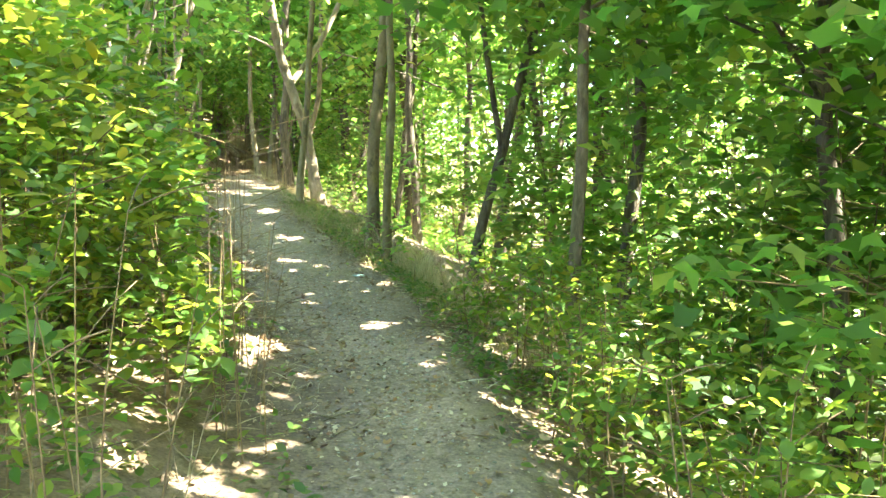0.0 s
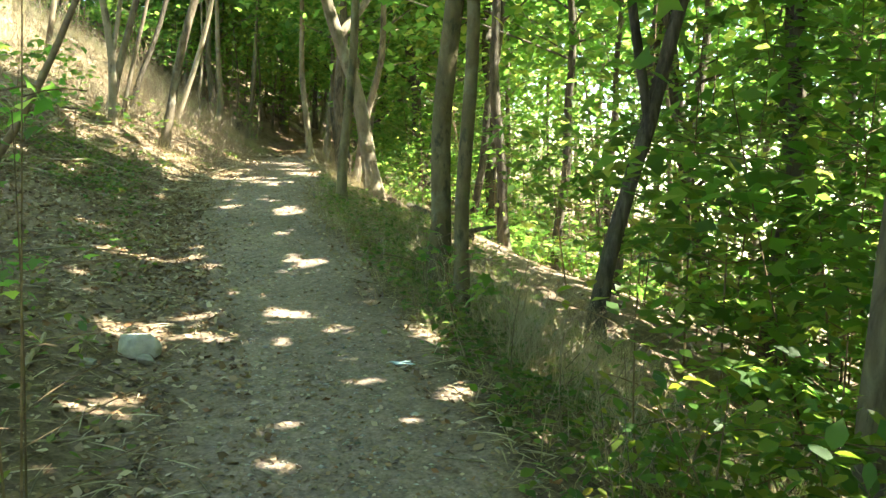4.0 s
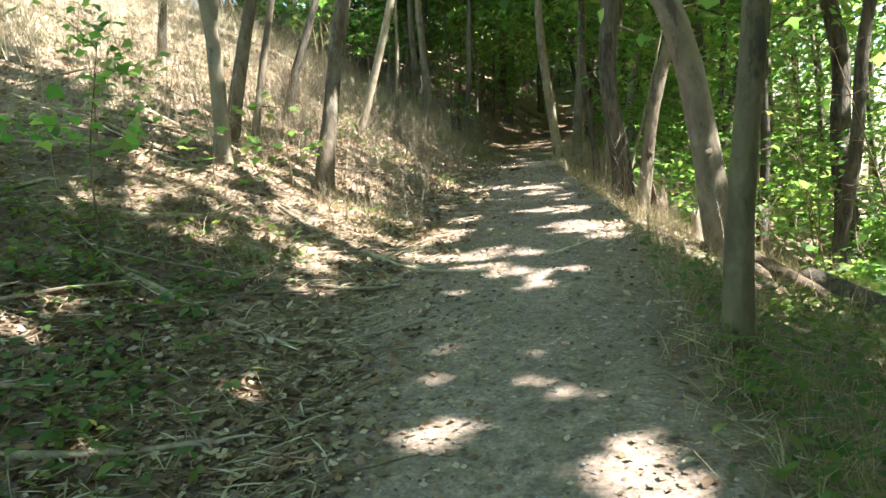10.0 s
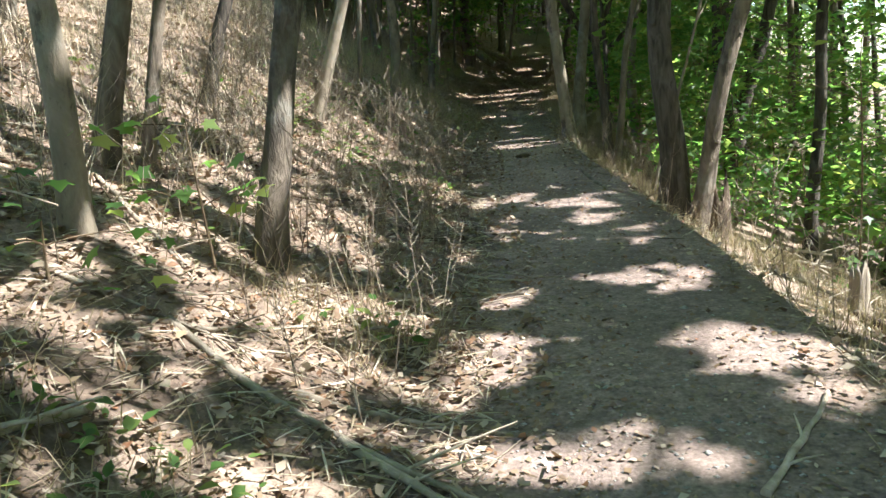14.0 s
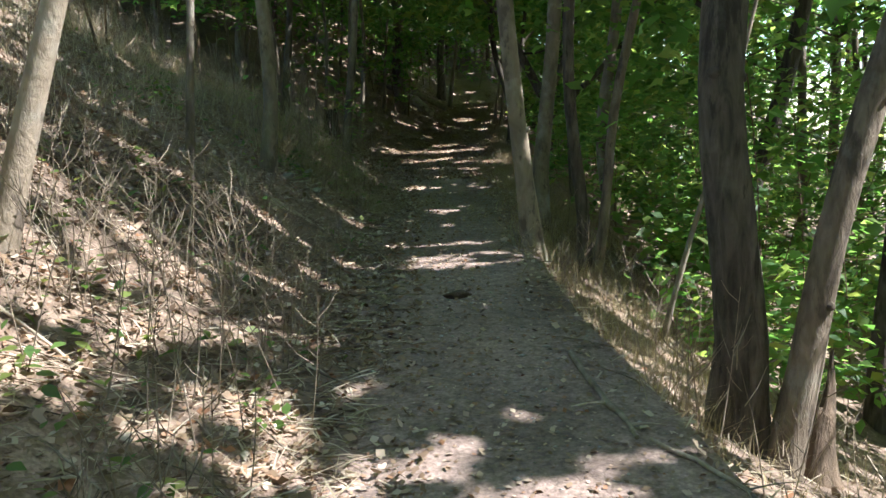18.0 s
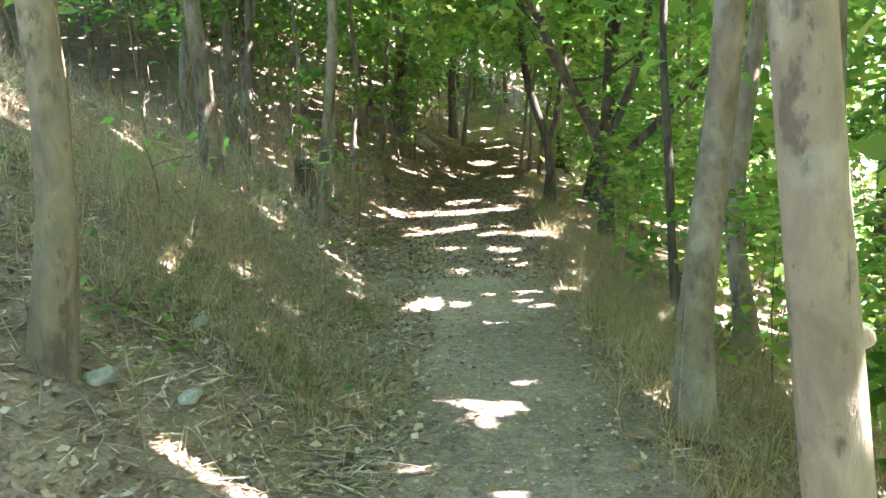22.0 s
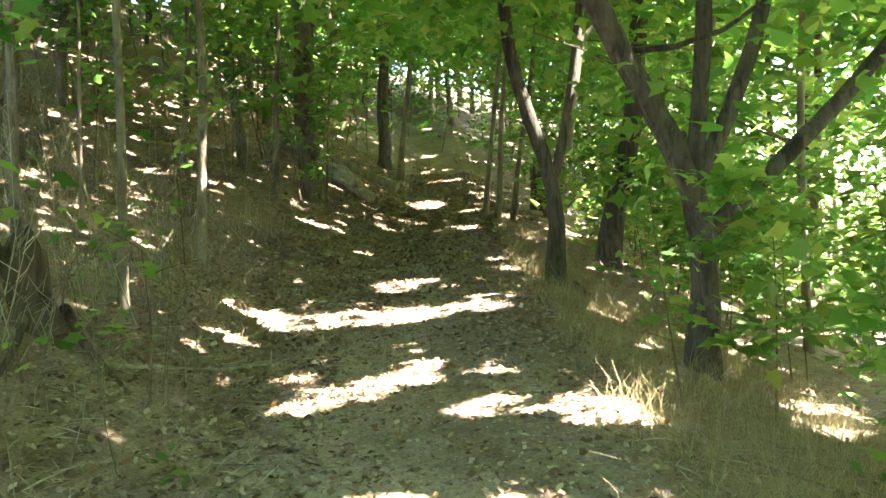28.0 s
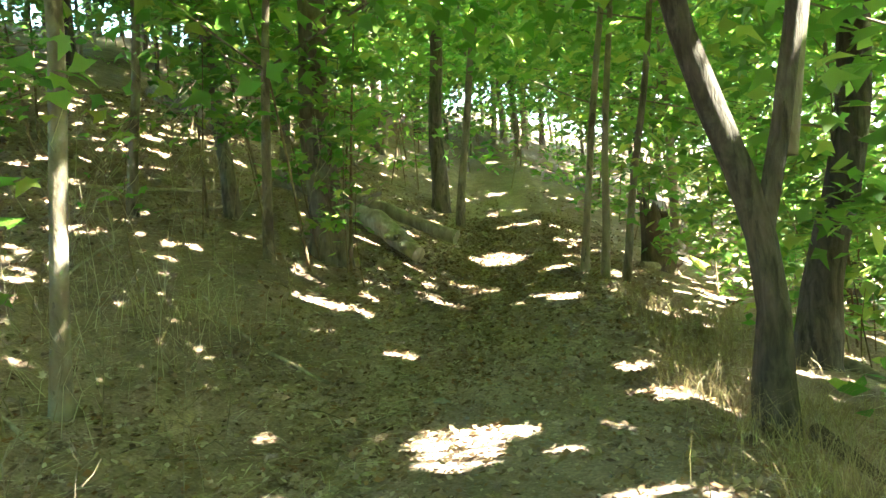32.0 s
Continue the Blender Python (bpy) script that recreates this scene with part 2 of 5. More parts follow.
class Build:
    """Gathers tubes, leaves and lumps into one mesh."""

    def __init__(self):
        self.verts, self.faces, self.count = [], {}, 0

    def put(self, verts, faces):
        verts, faces = np.asarray(verts, float).reshape(-1, 3), np.asarray(faces, int)
        self.verts.append(verts)
        self.faces.setdefault(faces.shape[1], []).append(faces + self.count)
        self.count += len(verts)

    def tube(self, pts, radii, sides=8, rough=0.0, cap=True, lumps=0.0):
        pts, radii = np.asarray(pts, float), np.asarray(radii, float)
        d = np.gradient(pts, axis=0)
        d /= np.linalg.norm(d, axis=1, keepdims=True) + 1e-9
        ref = np.array([1.0, 0.0, 0.0]) if abs(d[:, 0]).mean() < 0.8 else np.array([0.0, 1.0, 0.0])
        a = np.cross(d, ref)
        a /= np.linalg.norm(a, axis=1, keepdims=True) + 1e-9
        b = np.cross(d, a)
        ang = np.linspace(0, 2 * np.pi, sides, endpoint=False)
        r = radii[:, None] * (1 + rough * RNG.normal(size=(len(pts), sides)) * 0.5)
        if lumps:
            r = r * (1 + lumps * np.maximum(0, np.sin(ang[None, :] * 3 + RNG.uniform(0, 6)))) 
        ring = pts[:, None] + r[..., None] * (np.cos(ang)[None, :, None] * a[:, None] + np.sin(ang)[None, :, None] * b[:, None])
        i, j = np.meshgrid(np.arange(len(pts) - 1), np.arange(sides), indexing="ij")
        k = (j + 1) % sides
        quads = np.stack([i * sides + j, i * sides + k, (i + 1) * sides + k, (i + 1) * sides + j], -1).reshape(-1, 4)
        self.put(ring.reshape(-1, 3), quads)
        if cap:
            for row, flip in ((0, 1), (len(pts) - 1, 0)):
                mid = pts[row] + d[row] * radii[row] * (0.25 if not flip else -0.1)
                v = np.vstack([ring[row], mid])
                f = [[(q + 1) % sides, q, sides] if flip else [q, (q + 1) % sides, sides] for q in range(sides)]
                self.put(v, f)
        return self

    def leaves(self, places, sizes, shape, tilt=1.0, droop=None):
        """Flat leaves of one shape at many places, turned at random; tilt 0 lays them flat."""
        places, sizes = np.asarray(places, float).reshape(-1, 3), np.asarray(sizes, float)
        k = len(places)
        if not k:
            return self
        yaw = RNG.uniform(0, 2 * np.pi, k)
        t1, t2 = RNG.normal(0, 0.55 * tilt, k), RNG.normal(0, 0.55 * tilt, k)
        if droop is not None:
            t1 = t1 - droop
        cy, sy, c1, s1, c2, s2 = np.cos(yaw), np.sin(yaw), np.cos(t1), np.sin(t1), np.cos(t2), np.sin(t2)
        v = SHAPES[shape][None] * sizes[:, None, None]
        x, y, z = v[..., 0], v[..., 1], v[..., 2]
        y, z = y * c1[:, None] - z * s1[:, None], y * s1[:, None] + z * c1[:, None]
        x, z = x * c2[:, None] + z * s2[:, None], -x * s2[:, None] + z * c2[:, None]
        x, y = x * cy[:, None] - y * sy[:, None], x * sy[:, None] + y * cy[:, None]
        pts = np.stack([x, y, z], -1) + places[:, None]
        m = pts.shape[1]
        self.put(pts.reshape(-1, 3), np.arange(k * m).reshape(k, m))
        return self

    def lump(self, place, size, rough=0.2, squash=(1, 1, 1), turns=2):
        bm = bmesh.new()
        bmesh.ops.create_icosphere(bm, subdivisions=turns, radius=1.0)
        v = np.array([q.co[:] for q in bm.verts])
        f = np.array([[q.index for q in face.verts] for face in bm.faces])
        bm.free()
        ph = RNG.uniform(0, 6, 6)
        w = 1 + rough * (np.sin(v[:, 0] * 2.3 + ph[0]) * np.sin(v[:, 1] * 2.9 + ph[1]) + 0.6 * np.sin(v[:, 2] * 4.1 + v[:, 0] * 3 + ph[2]))
        v = np.round(v * w[:, None] * 2.6) / 2.6 * 0.35 + v * w[:, None] * 0.65
        self.put(v * np.asarray(squash) * size + np.asarray(place), f)
        return self

    def done(self, name, mat, parent=None, label="", smooth=True):
        me = bpy.data.meshes.new(name)
        v = np.concatenate(self.verts) if self.verts else np.zeros((0, 3))
        groups = [np.concatenate(g) for g in self.faces.values()]
        idx = np.concatenate([g.ravel() for g in groups]) if groups else np.zeros(0, int)
        sizes = np.concatenate([np.full(len(g), g.shape[1]) for g in groups]) if groups else np.zeros(0, int)
        me.vertices.add(len(v))
        me.vertices.foreach_set("co", v.astype(np.float32).ravel())
        me.loops.add(len(idx))
        me.loops.foreach_set("vertex_index", idx.astype(np.int32))
        me.polygons.add(len(sizes))
        me.polygons.foreach_set("loop_start", np.r_[0, np.cumsum(sizes)[:-1]].astype(np.int32) if len(sizes) else [])
        if smooth:
            me.polygons.foreach_set("use_smooth", np.ones(len(sizes), bool))
        me.update(calc_edges=True)
        me.validate()
        me.materials.append(mat)
        ob = new(name, me)
        if parent is not None:
            ob.parent = parent
        return tagged(ob, label)


SHAPES = {
    "oval": np.array([(0, 0, 0), (0.30, 0.42, 0.05), (0.0, 1.0, -0.06), (-0.30, 0.42, 0.05)]),
    "curl": np.array([(0, 0, 0.0), (0.34, 0.4, 0.18), (0.1, 0.95, 0.12), (-0.32, 0.5, 0.03)]),
    "broad": np.array([(0, 0, 0), (0.42, 0.45, 0.06), (0.0, 1.0, -0.08), (-0.42, 0.4, 0.05)]),
    "torn": np.array([(0, 0, 0.02), (0.24, 0.12, 0.1), (0.16, 0.5, 0.0), (0.36, 0.72, 0.16), (0.02, 1.0, 0.1), (-0.3, 0.55, 0.05)]),
    "chip": np.array([(-0.07, 0, 0.01), (0.07, 0.03, 0.02), (0.05, 1.0, 0.02), (-0.06, 0.94, 0.01)]),
    "leaflet": np.array([(0, 0, 0), (0.2, 0.2, 0.03), (0.25, 0.5, 0.04), (0.0, 1.0, -0.1), (-0.25, 0.5, 0.04), (-0.2, 0.2, 0.03)]),
    "lobed": np.array([(0, 0, 0), (0.52, 0.30, -0.06), (0.22, 0.44, 0.03), (0.0, 1.0, -0.10), (-0.22, 0.44, 0.03), (-0.52, 0.30, -0.06)]),
    "straw": np.array([(0, 0, 0), (0.018, 0.4, 0.03), (0.0, 1.0, 0.0), (-0.018, 0.5, 0.02)]),
    "maple": np.array([(0, 0, 0), (0.30, -0.10, 0), (0.26, 0.12, 0.03), (0.58, 0.38, -0.05), (0.30, 0.44, 0.02), (0.0, 1.0, -0.10), (-0.30, 0.44, 0.02),
                       (-0.58, 0.38, -0.05), (-0.26, 0.12, 0.03), (-0.30, -0.10, 0)]),
}

for key in SHAPES:
    SHAPES[key] = SHAPES[key] - np.array([0, 0.45, 0])


def thing(name, x, y, z, label, category, group="", kind=""):
    """An empty at the base of a thing, to hold its parts. Parts are built in world places and moved under it."""
    ob = new(name)
    ob.location = (x, y, z)
    return tagged(ob, label, category, group, kind)


def part(name, build, mat, parent, label="", smooth=True):
    ob = build.done(name, mat, parent, label, smooth)
    ob.matrix_parent_inverse = Matrix.Translation(-parent.location)
    return ob


# ---- the lie of the land: a trodden path along a wooded slope ----
def ramp(*pairs):
    """A smooth curve through (y, value) pairs."""
    ys = np.arange(-60.0, 120.0, 0.25)
    v = np.interp(ys, [p[0] for p in pairs], [p[1] for p in pairs])
    k = np.hanning(11)
    v = np.convolve(np.pad(v, 5, mode="edge"), k / k.sum(), mode="valid")
    return lambda y: np.interp(y, ys, v)


path_mid = ramp((-6, 0.3), (0, 0.1), (3.4, -0.05), (5, -0.3), (7, -0.8), (9, -1.6), (11, -2.4), (13, -3.3), (15, -3.75), (17, -4.2), (19, -4.75),
                (22, -5.65), (24, -6.1), (26, -6.55), (28, -7.0), (30, -7.5), (32, -7.8), (34, -8.2), (36, -8.45), (38, -8.5), (41, -8.8), (44, -9.4),
                (49, -10.2), (56, -12), (70, -17))
path_half = ramp((-6, 0.5), (3.4, 0.42), (5, 0.5), (7, 0.62), (9, 0.75), (15, 0.8), (19, 0.74), (22, 0.62), (24, 0.65), (28, 0.78), (30, 0.92),
                 (34, 1.05), (36, 0.9), (38, 0.7), (41, 0.58), (60, 0.55))
path_rise = ramp((-20, 0.05), (0, 0.1), (2, 0.13), (4, 0.22), (6, 0.4), (8, 0.59), (10, 0.8), (12, 1.12), (14, 1.42), (16, 1.6), (18, 1.74), (20, 1.86),
                 (22, 2.0), (24, 2.08), (26, 2.12), (28, 2.17), (30, 2.23), (32, 2.31), (34, 2.42), (36, 2.56), (38, 2.72), (40, 2.9), (42, 3.1),
                 (44, 3.4), (46, 3.75), (50, 4.8), (60, 7.4), (80, 11))
bank_up = ramp((-6, 0.3), (4, 0.3), (8, 0.32), (12, 0.4), (15.5, 0.53), (19, 0.66), (22, 0.82), (25, 0.74), (29, 0.72), (31.5, 0.6), (33, 0.47),
               (36.5, 0.45), (39.5, 0.52), (42, 0.65), (60, 0.6))
bank_down = ramp((-6, 0.5), (5, 0.5), (10, 0.5), (14, 0.42), (18, 0.45), (22, 0.55), (24.5, 0.68), (28, 0.5), (31, 0.32), (35, 0.4), (39, 0.3),
                 (45, 0.4), (60, 0.4))

edge_drop = ramp((-6, 0.05), (11, 0.05), (14, 0.12), (18, 0.15), (20, 0.25), (22, 0.34), (24.5, 0.34), (25.7, 0.06), (60, 0.05))


def lie(x, y):
    """Ground height without the small unevenness."""
    off, half = x - path_mid(y), path_half(y)
    up, down = np.maximum(-off - half, 0), np.maximum(off - half, 0)
    lip = np.clip(down / 0.3, 0, 1)
    lip = edge_drop(y) * lip * lip * (3 - 2 * lip)
    up = bank_up(y) * (np.sqrt(up * up + 0.09) - 0.3)
    down = bank_down(y) * (np.sqrt(down * down + 0.06) - 0.245)
    return path_rise(y) + 9.0 * (1 - np.exp(-up / 9.0)) - 7.0 * (1 - np.exp(-down / 7.0)) - lip


def land(x, y):
    """Ground height at a place."""
    x, y = np.asarray(x, float), np.asarray(y, float)
    off = np.abs(x - path_mid(y)) - path_half(y)
    wild = np.clip(off / 0.8, 0.12, 1)
    bumps = 0.05 * np.sin(1.9 * x + 0.7 * y) * np.sin(1.3 * y - 0.5 * x) + 0.03 * np.sin(4.1 * x - 2.3 * y + 1) * np.sin(3.7 * y + 1.1 * x)
    return lie(x, y) + wild * bumps + 0.008 * np.sin(5.3 * x + 2) * np.sin(4.6 * y)


# ---- gaps cut in the leaves so that sun lands on chosen ground ----
GRID = RNG.uniform(size=(256, 256))


def blotch(x, y):
    """Smooth value noise."""
    i, j = np.floor(x).astype(int), np.floor(y).astype(int)
    u, v = x - i, y - j
    u, v = u * u * (3 - 2 * u), v * v * (3 - 2 * v)
    g = lambda a, b: GRID[a % 256, b % 256]
    return (g(i, j) * (1 - u) + g(i + 1, j) * u) * (1 - v) + (g(i, j + 1) * (1 - u) + g(i + 1, j + 1) * u) * v


def flecks(x, y):
    c, s = math.cos(radians(SUN_AZ)), math.sin(radians(SUN_AZ))
    a, b = x * c + y * s, -x * s + y * c
    return 0.48 * blotch(a * 3.8 + 40, b * 5.6 + 9) + 0.22 * blotch(a * 0.8 + 5, b * 1.0 + 70) + 0.3 * blotch(a * 8, b * 11 + 31)


_sample = np.sort(flecks(RNG.uniform(-20, 20, 20000), RNG.uniform(0, 50, 20000)))
# share of ground that the cut gaps leave in sun, along the walk
open_mid = ramp((-6, 0.1), (4, 0.12), (9, 0.2), (13, 0.28), (17, 0.3), (18.5, 0.28), (22, 0.26), (24.5, 0.2), (26, 0.14), (29, 0.14), (31, 0.13), (36, 0.12), (40, 0.17), (44, 0.18), (60, 0.08))
open_up = ramp((-6, 0.4), (5.2, 0.4), (6.3, 0.12), (12.7, 0.14), (13.6, 0.2), (14.4, 0.38), (15, 0.68), (16, 0.85), (20, 0.85), (21.5, 0.68), (23, 0.45), (24.5, 0.28), (28, 0.16), (31, 0.09), (36, 0.08), (42, 0.14), (60, 0.1))
open_high = ramp((-6, 0.5), (6, 0.2), (12.5, 0.2), (14.5, 0.35), (15.6, 0.45), (16.6, 0.95), (17.5, 1.0), (21, 1.0), (23, 0.6), (26, 0.35), (30, 0.12), (35, 0.09), (44, 0.1), (60, 0.06))
open_down = ramp((-6, 0.85), (4, 0.8), (6, 0.35), (8, 0.15), (12, 0.1), (15.3, 0.1), (16.2, 0.6), (16.8, 0.95), (22.5, 0.95), (24.5, 0.45), (28, 0.22), (44, 0.2), (60, 0.12))
open_far = ramp((-6, 0.5), (8, 0.45), (11, 0.4), (24, 0.4), (28, 0.5), (44, 0.4), (60, 0.3))
# flecks chosen for the sun, with leaves cut away above: (x, y, half across the path, half along it), one list for each
# stretch of the walk
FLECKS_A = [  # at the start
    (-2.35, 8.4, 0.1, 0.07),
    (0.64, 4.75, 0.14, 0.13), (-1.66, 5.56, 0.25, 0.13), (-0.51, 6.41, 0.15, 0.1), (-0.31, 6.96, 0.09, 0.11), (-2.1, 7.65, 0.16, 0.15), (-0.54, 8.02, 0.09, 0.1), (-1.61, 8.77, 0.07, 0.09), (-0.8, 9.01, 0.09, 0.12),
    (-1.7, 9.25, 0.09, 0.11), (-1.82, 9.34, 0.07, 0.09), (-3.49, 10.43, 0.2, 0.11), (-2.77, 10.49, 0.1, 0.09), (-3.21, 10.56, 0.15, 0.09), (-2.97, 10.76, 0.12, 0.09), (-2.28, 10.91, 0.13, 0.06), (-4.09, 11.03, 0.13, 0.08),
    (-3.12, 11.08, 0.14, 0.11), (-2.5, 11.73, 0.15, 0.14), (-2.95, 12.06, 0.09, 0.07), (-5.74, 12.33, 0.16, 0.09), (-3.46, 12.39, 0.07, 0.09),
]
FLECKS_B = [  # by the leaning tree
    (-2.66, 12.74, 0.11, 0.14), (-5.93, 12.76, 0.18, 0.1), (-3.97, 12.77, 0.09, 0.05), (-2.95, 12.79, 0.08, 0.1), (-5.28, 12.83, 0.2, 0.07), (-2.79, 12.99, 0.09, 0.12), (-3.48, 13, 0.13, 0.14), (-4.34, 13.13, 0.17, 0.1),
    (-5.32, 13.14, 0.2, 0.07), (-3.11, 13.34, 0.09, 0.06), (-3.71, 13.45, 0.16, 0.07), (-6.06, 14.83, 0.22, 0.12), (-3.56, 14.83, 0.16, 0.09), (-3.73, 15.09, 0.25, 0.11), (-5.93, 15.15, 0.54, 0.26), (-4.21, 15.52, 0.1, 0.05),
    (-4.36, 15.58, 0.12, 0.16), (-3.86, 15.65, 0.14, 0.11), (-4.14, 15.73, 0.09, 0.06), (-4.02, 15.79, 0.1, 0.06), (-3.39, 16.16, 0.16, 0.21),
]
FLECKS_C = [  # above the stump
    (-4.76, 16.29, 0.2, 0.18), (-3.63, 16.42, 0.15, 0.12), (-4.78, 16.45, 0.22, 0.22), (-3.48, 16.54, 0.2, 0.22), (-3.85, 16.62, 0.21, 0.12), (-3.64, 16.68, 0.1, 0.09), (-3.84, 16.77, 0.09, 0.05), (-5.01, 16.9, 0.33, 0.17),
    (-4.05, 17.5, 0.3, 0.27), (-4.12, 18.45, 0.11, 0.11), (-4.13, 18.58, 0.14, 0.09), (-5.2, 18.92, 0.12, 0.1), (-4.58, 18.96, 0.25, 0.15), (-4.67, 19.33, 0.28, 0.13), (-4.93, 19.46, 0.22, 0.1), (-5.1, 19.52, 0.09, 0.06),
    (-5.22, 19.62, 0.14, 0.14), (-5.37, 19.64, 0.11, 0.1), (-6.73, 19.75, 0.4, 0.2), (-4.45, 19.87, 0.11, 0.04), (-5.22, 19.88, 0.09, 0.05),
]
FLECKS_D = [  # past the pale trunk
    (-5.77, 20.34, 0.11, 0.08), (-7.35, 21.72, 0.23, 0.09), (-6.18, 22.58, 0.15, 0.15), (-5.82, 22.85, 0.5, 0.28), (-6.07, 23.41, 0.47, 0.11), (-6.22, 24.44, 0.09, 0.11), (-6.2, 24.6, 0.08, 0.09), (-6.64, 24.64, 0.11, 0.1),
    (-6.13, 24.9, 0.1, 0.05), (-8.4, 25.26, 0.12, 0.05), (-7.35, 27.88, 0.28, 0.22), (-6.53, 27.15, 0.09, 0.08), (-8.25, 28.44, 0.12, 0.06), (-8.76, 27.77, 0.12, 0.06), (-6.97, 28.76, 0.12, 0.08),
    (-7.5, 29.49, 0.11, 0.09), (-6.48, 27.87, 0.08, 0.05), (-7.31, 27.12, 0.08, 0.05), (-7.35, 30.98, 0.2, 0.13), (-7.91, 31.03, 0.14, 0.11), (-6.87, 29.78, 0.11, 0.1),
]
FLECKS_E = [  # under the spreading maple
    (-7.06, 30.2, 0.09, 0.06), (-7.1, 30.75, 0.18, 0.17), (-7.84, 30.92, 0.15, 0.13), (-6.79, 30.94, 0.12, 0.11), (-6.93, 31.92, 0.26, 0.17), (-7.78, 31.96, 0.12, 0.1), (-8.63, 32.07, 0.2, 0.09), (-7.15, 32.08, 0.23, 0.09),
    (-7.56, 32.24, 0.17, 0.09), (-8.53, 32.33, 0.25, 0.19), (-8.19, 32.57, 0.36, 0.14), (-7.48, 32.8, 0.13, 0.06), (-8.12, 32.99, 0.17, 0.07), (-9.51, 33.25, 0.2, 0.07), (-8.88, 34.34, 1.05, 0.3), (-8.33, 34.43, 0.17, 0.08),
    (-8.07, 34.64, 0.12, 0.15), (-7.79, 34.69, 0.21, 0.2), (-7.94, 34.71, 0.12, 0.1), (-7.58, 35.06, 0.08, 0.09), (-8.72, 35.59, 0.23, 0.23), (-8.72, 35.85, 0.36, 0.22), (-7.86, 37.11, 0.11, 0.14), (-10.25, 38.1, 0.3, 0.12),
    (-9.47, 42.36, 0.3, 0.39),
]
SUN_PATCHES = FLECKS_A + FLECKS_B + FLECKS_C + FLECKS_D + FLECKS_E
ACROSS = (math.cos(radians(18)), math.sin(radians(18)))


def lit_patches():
    """The chosen sun flecks drawn on a fine grid beside the path, a mask for cutting leaves."""
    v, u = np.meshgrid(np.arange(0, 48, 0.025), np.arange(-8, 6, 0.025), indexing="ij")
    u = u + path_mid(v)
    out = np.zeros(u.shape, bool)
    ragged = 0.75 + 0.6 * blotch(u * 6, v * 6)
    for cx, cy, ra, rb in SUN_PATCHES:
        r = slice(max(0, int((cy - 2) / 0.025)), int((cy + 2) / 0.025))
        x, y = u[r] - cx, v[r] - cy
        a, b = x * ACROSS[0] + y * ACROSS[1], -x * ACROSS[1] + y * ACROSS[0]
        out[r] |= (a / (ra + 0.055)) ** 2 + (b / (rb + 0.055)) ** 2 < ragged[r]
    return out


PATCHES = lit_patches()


def open_to_sun(p, near=0.9):
    """Which places lie on a sun ray that is cut free to light a chosen part of the ground."""
    s = np.array(SUN)
    land_z = land(p[:, 0], p[:, 1])
    for _ in range(4):
        k = (p[:, 2] - land_z) / s[2]
        q = p - k[:, None] * s
        land_z = land(q[:, 0], q[:, 1])
    x, y = q[:, 0], q[:, 1]
    off = x - path_mid(y)
    side = np.abs(off) - path_half(y)
    bank = np.where(off < 0, open_up(y), open_down(y))
    bank = np.where((off < 0) & (side > 2.2), open_high(y), bank)
    bank = np.where((off > 0) & (side > 1.4), np.maximum(bank, open_far(y)), bank)
    share = open_mid(y) + (bank - open_mid(y)) * np.clip((side + 0.1) / 0.3, 0, 1)
    # strips where few rays are cut free, so the ground there stays shaded
    share = np.where((off < 0) & (np.abs(side - 0.3) < 0.5) & (y > 16.8) & (y < 19), 0.3, share)
    share = np.where((off > 0) & (np.abs(side + 0.05) < 0.22) & (y > 14) & (y < 22.5), 0.04, share)
    gap = flecks(x, y) > np.interp(1 - share, np.linspace(0, 1, len(_sample)), _sample)
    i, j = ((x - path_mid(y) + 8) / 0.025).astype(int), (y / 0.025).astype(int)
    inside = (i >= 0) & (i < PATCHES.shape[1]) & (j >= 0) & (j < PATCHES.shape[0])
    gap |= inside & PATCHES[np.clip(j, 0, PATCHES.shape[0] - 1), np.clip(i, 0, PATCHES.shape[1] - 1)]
    return gap & (k > near)


def kept(p, low=2.4, near=0.9):
    """Leaves that stay: none over the walking line, few on the rays cut free for the sun."""
    over = np.abs(p[:, 0] - path_mid(p[:, 1])) - path_half(p[:, 1])
    z = p[:, 2] - path_rise(p[:, 1])
    walkway = (over < np.where(p[:, 1] < 8, 0.3 + 0.35 * np.clip(z, 0, 1), 0.4) + 0.1 * np.sin(p[:, 1] * 3)) & (z < low) & (p[:, 1] > -1.5) & (p[:, 1] < 48)
    stray = np.sin(p[:, 0] * 12.99 + p[:, 1] * 78.23 + p[:, 2] * 37.7) * 43758.5  # single leaves left in the gaps
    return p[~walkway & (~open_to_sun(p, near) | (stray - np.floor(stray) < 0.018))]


# ---- ground ----
def spread(parts):
    return np.unique(np.concatenate([np.arange(*p) for p in parts]))


us = spread([(-1500, -300, 300), (-300, -60, 40), (-60, -16, 4), (-16, -6, 0.6), (-6, -2.2, 0.2), (-2.2, 2.2, 0.07), (2.2, 6, 0.2), (6, 16, 0.6), (16, 60, 4), (60, 300, 40), (300, 1501, 300)])
ys = spread([(-1500, -300, 300), (-300, -40, 40), (-40, -6, 3), (-6, 46, 0.15), (46, 70, 0.6), (70, 120, 6), (120, 300, 40), (300, 1501, 300)])
uu, yy = np.meshgrid(us, ys)
xx = uu + path_mid(yy)
gb = Build()
ny, nx = uu.shape
ii, jj = np.meshgrid(np.arange(ny - 1), np.arange(nx - 1), indexing="ij")
gb.put(np.stack([xx, yy, land(xx, yy)], -1), np.stack([ii * nx + jj, ii * nx + jj + 1, (ii + 1) * nx + jj + 1, (ii + 1) * nx + jj], -1).reshape(-1, 4))
ground = gb.done("ground", M_GROUND)
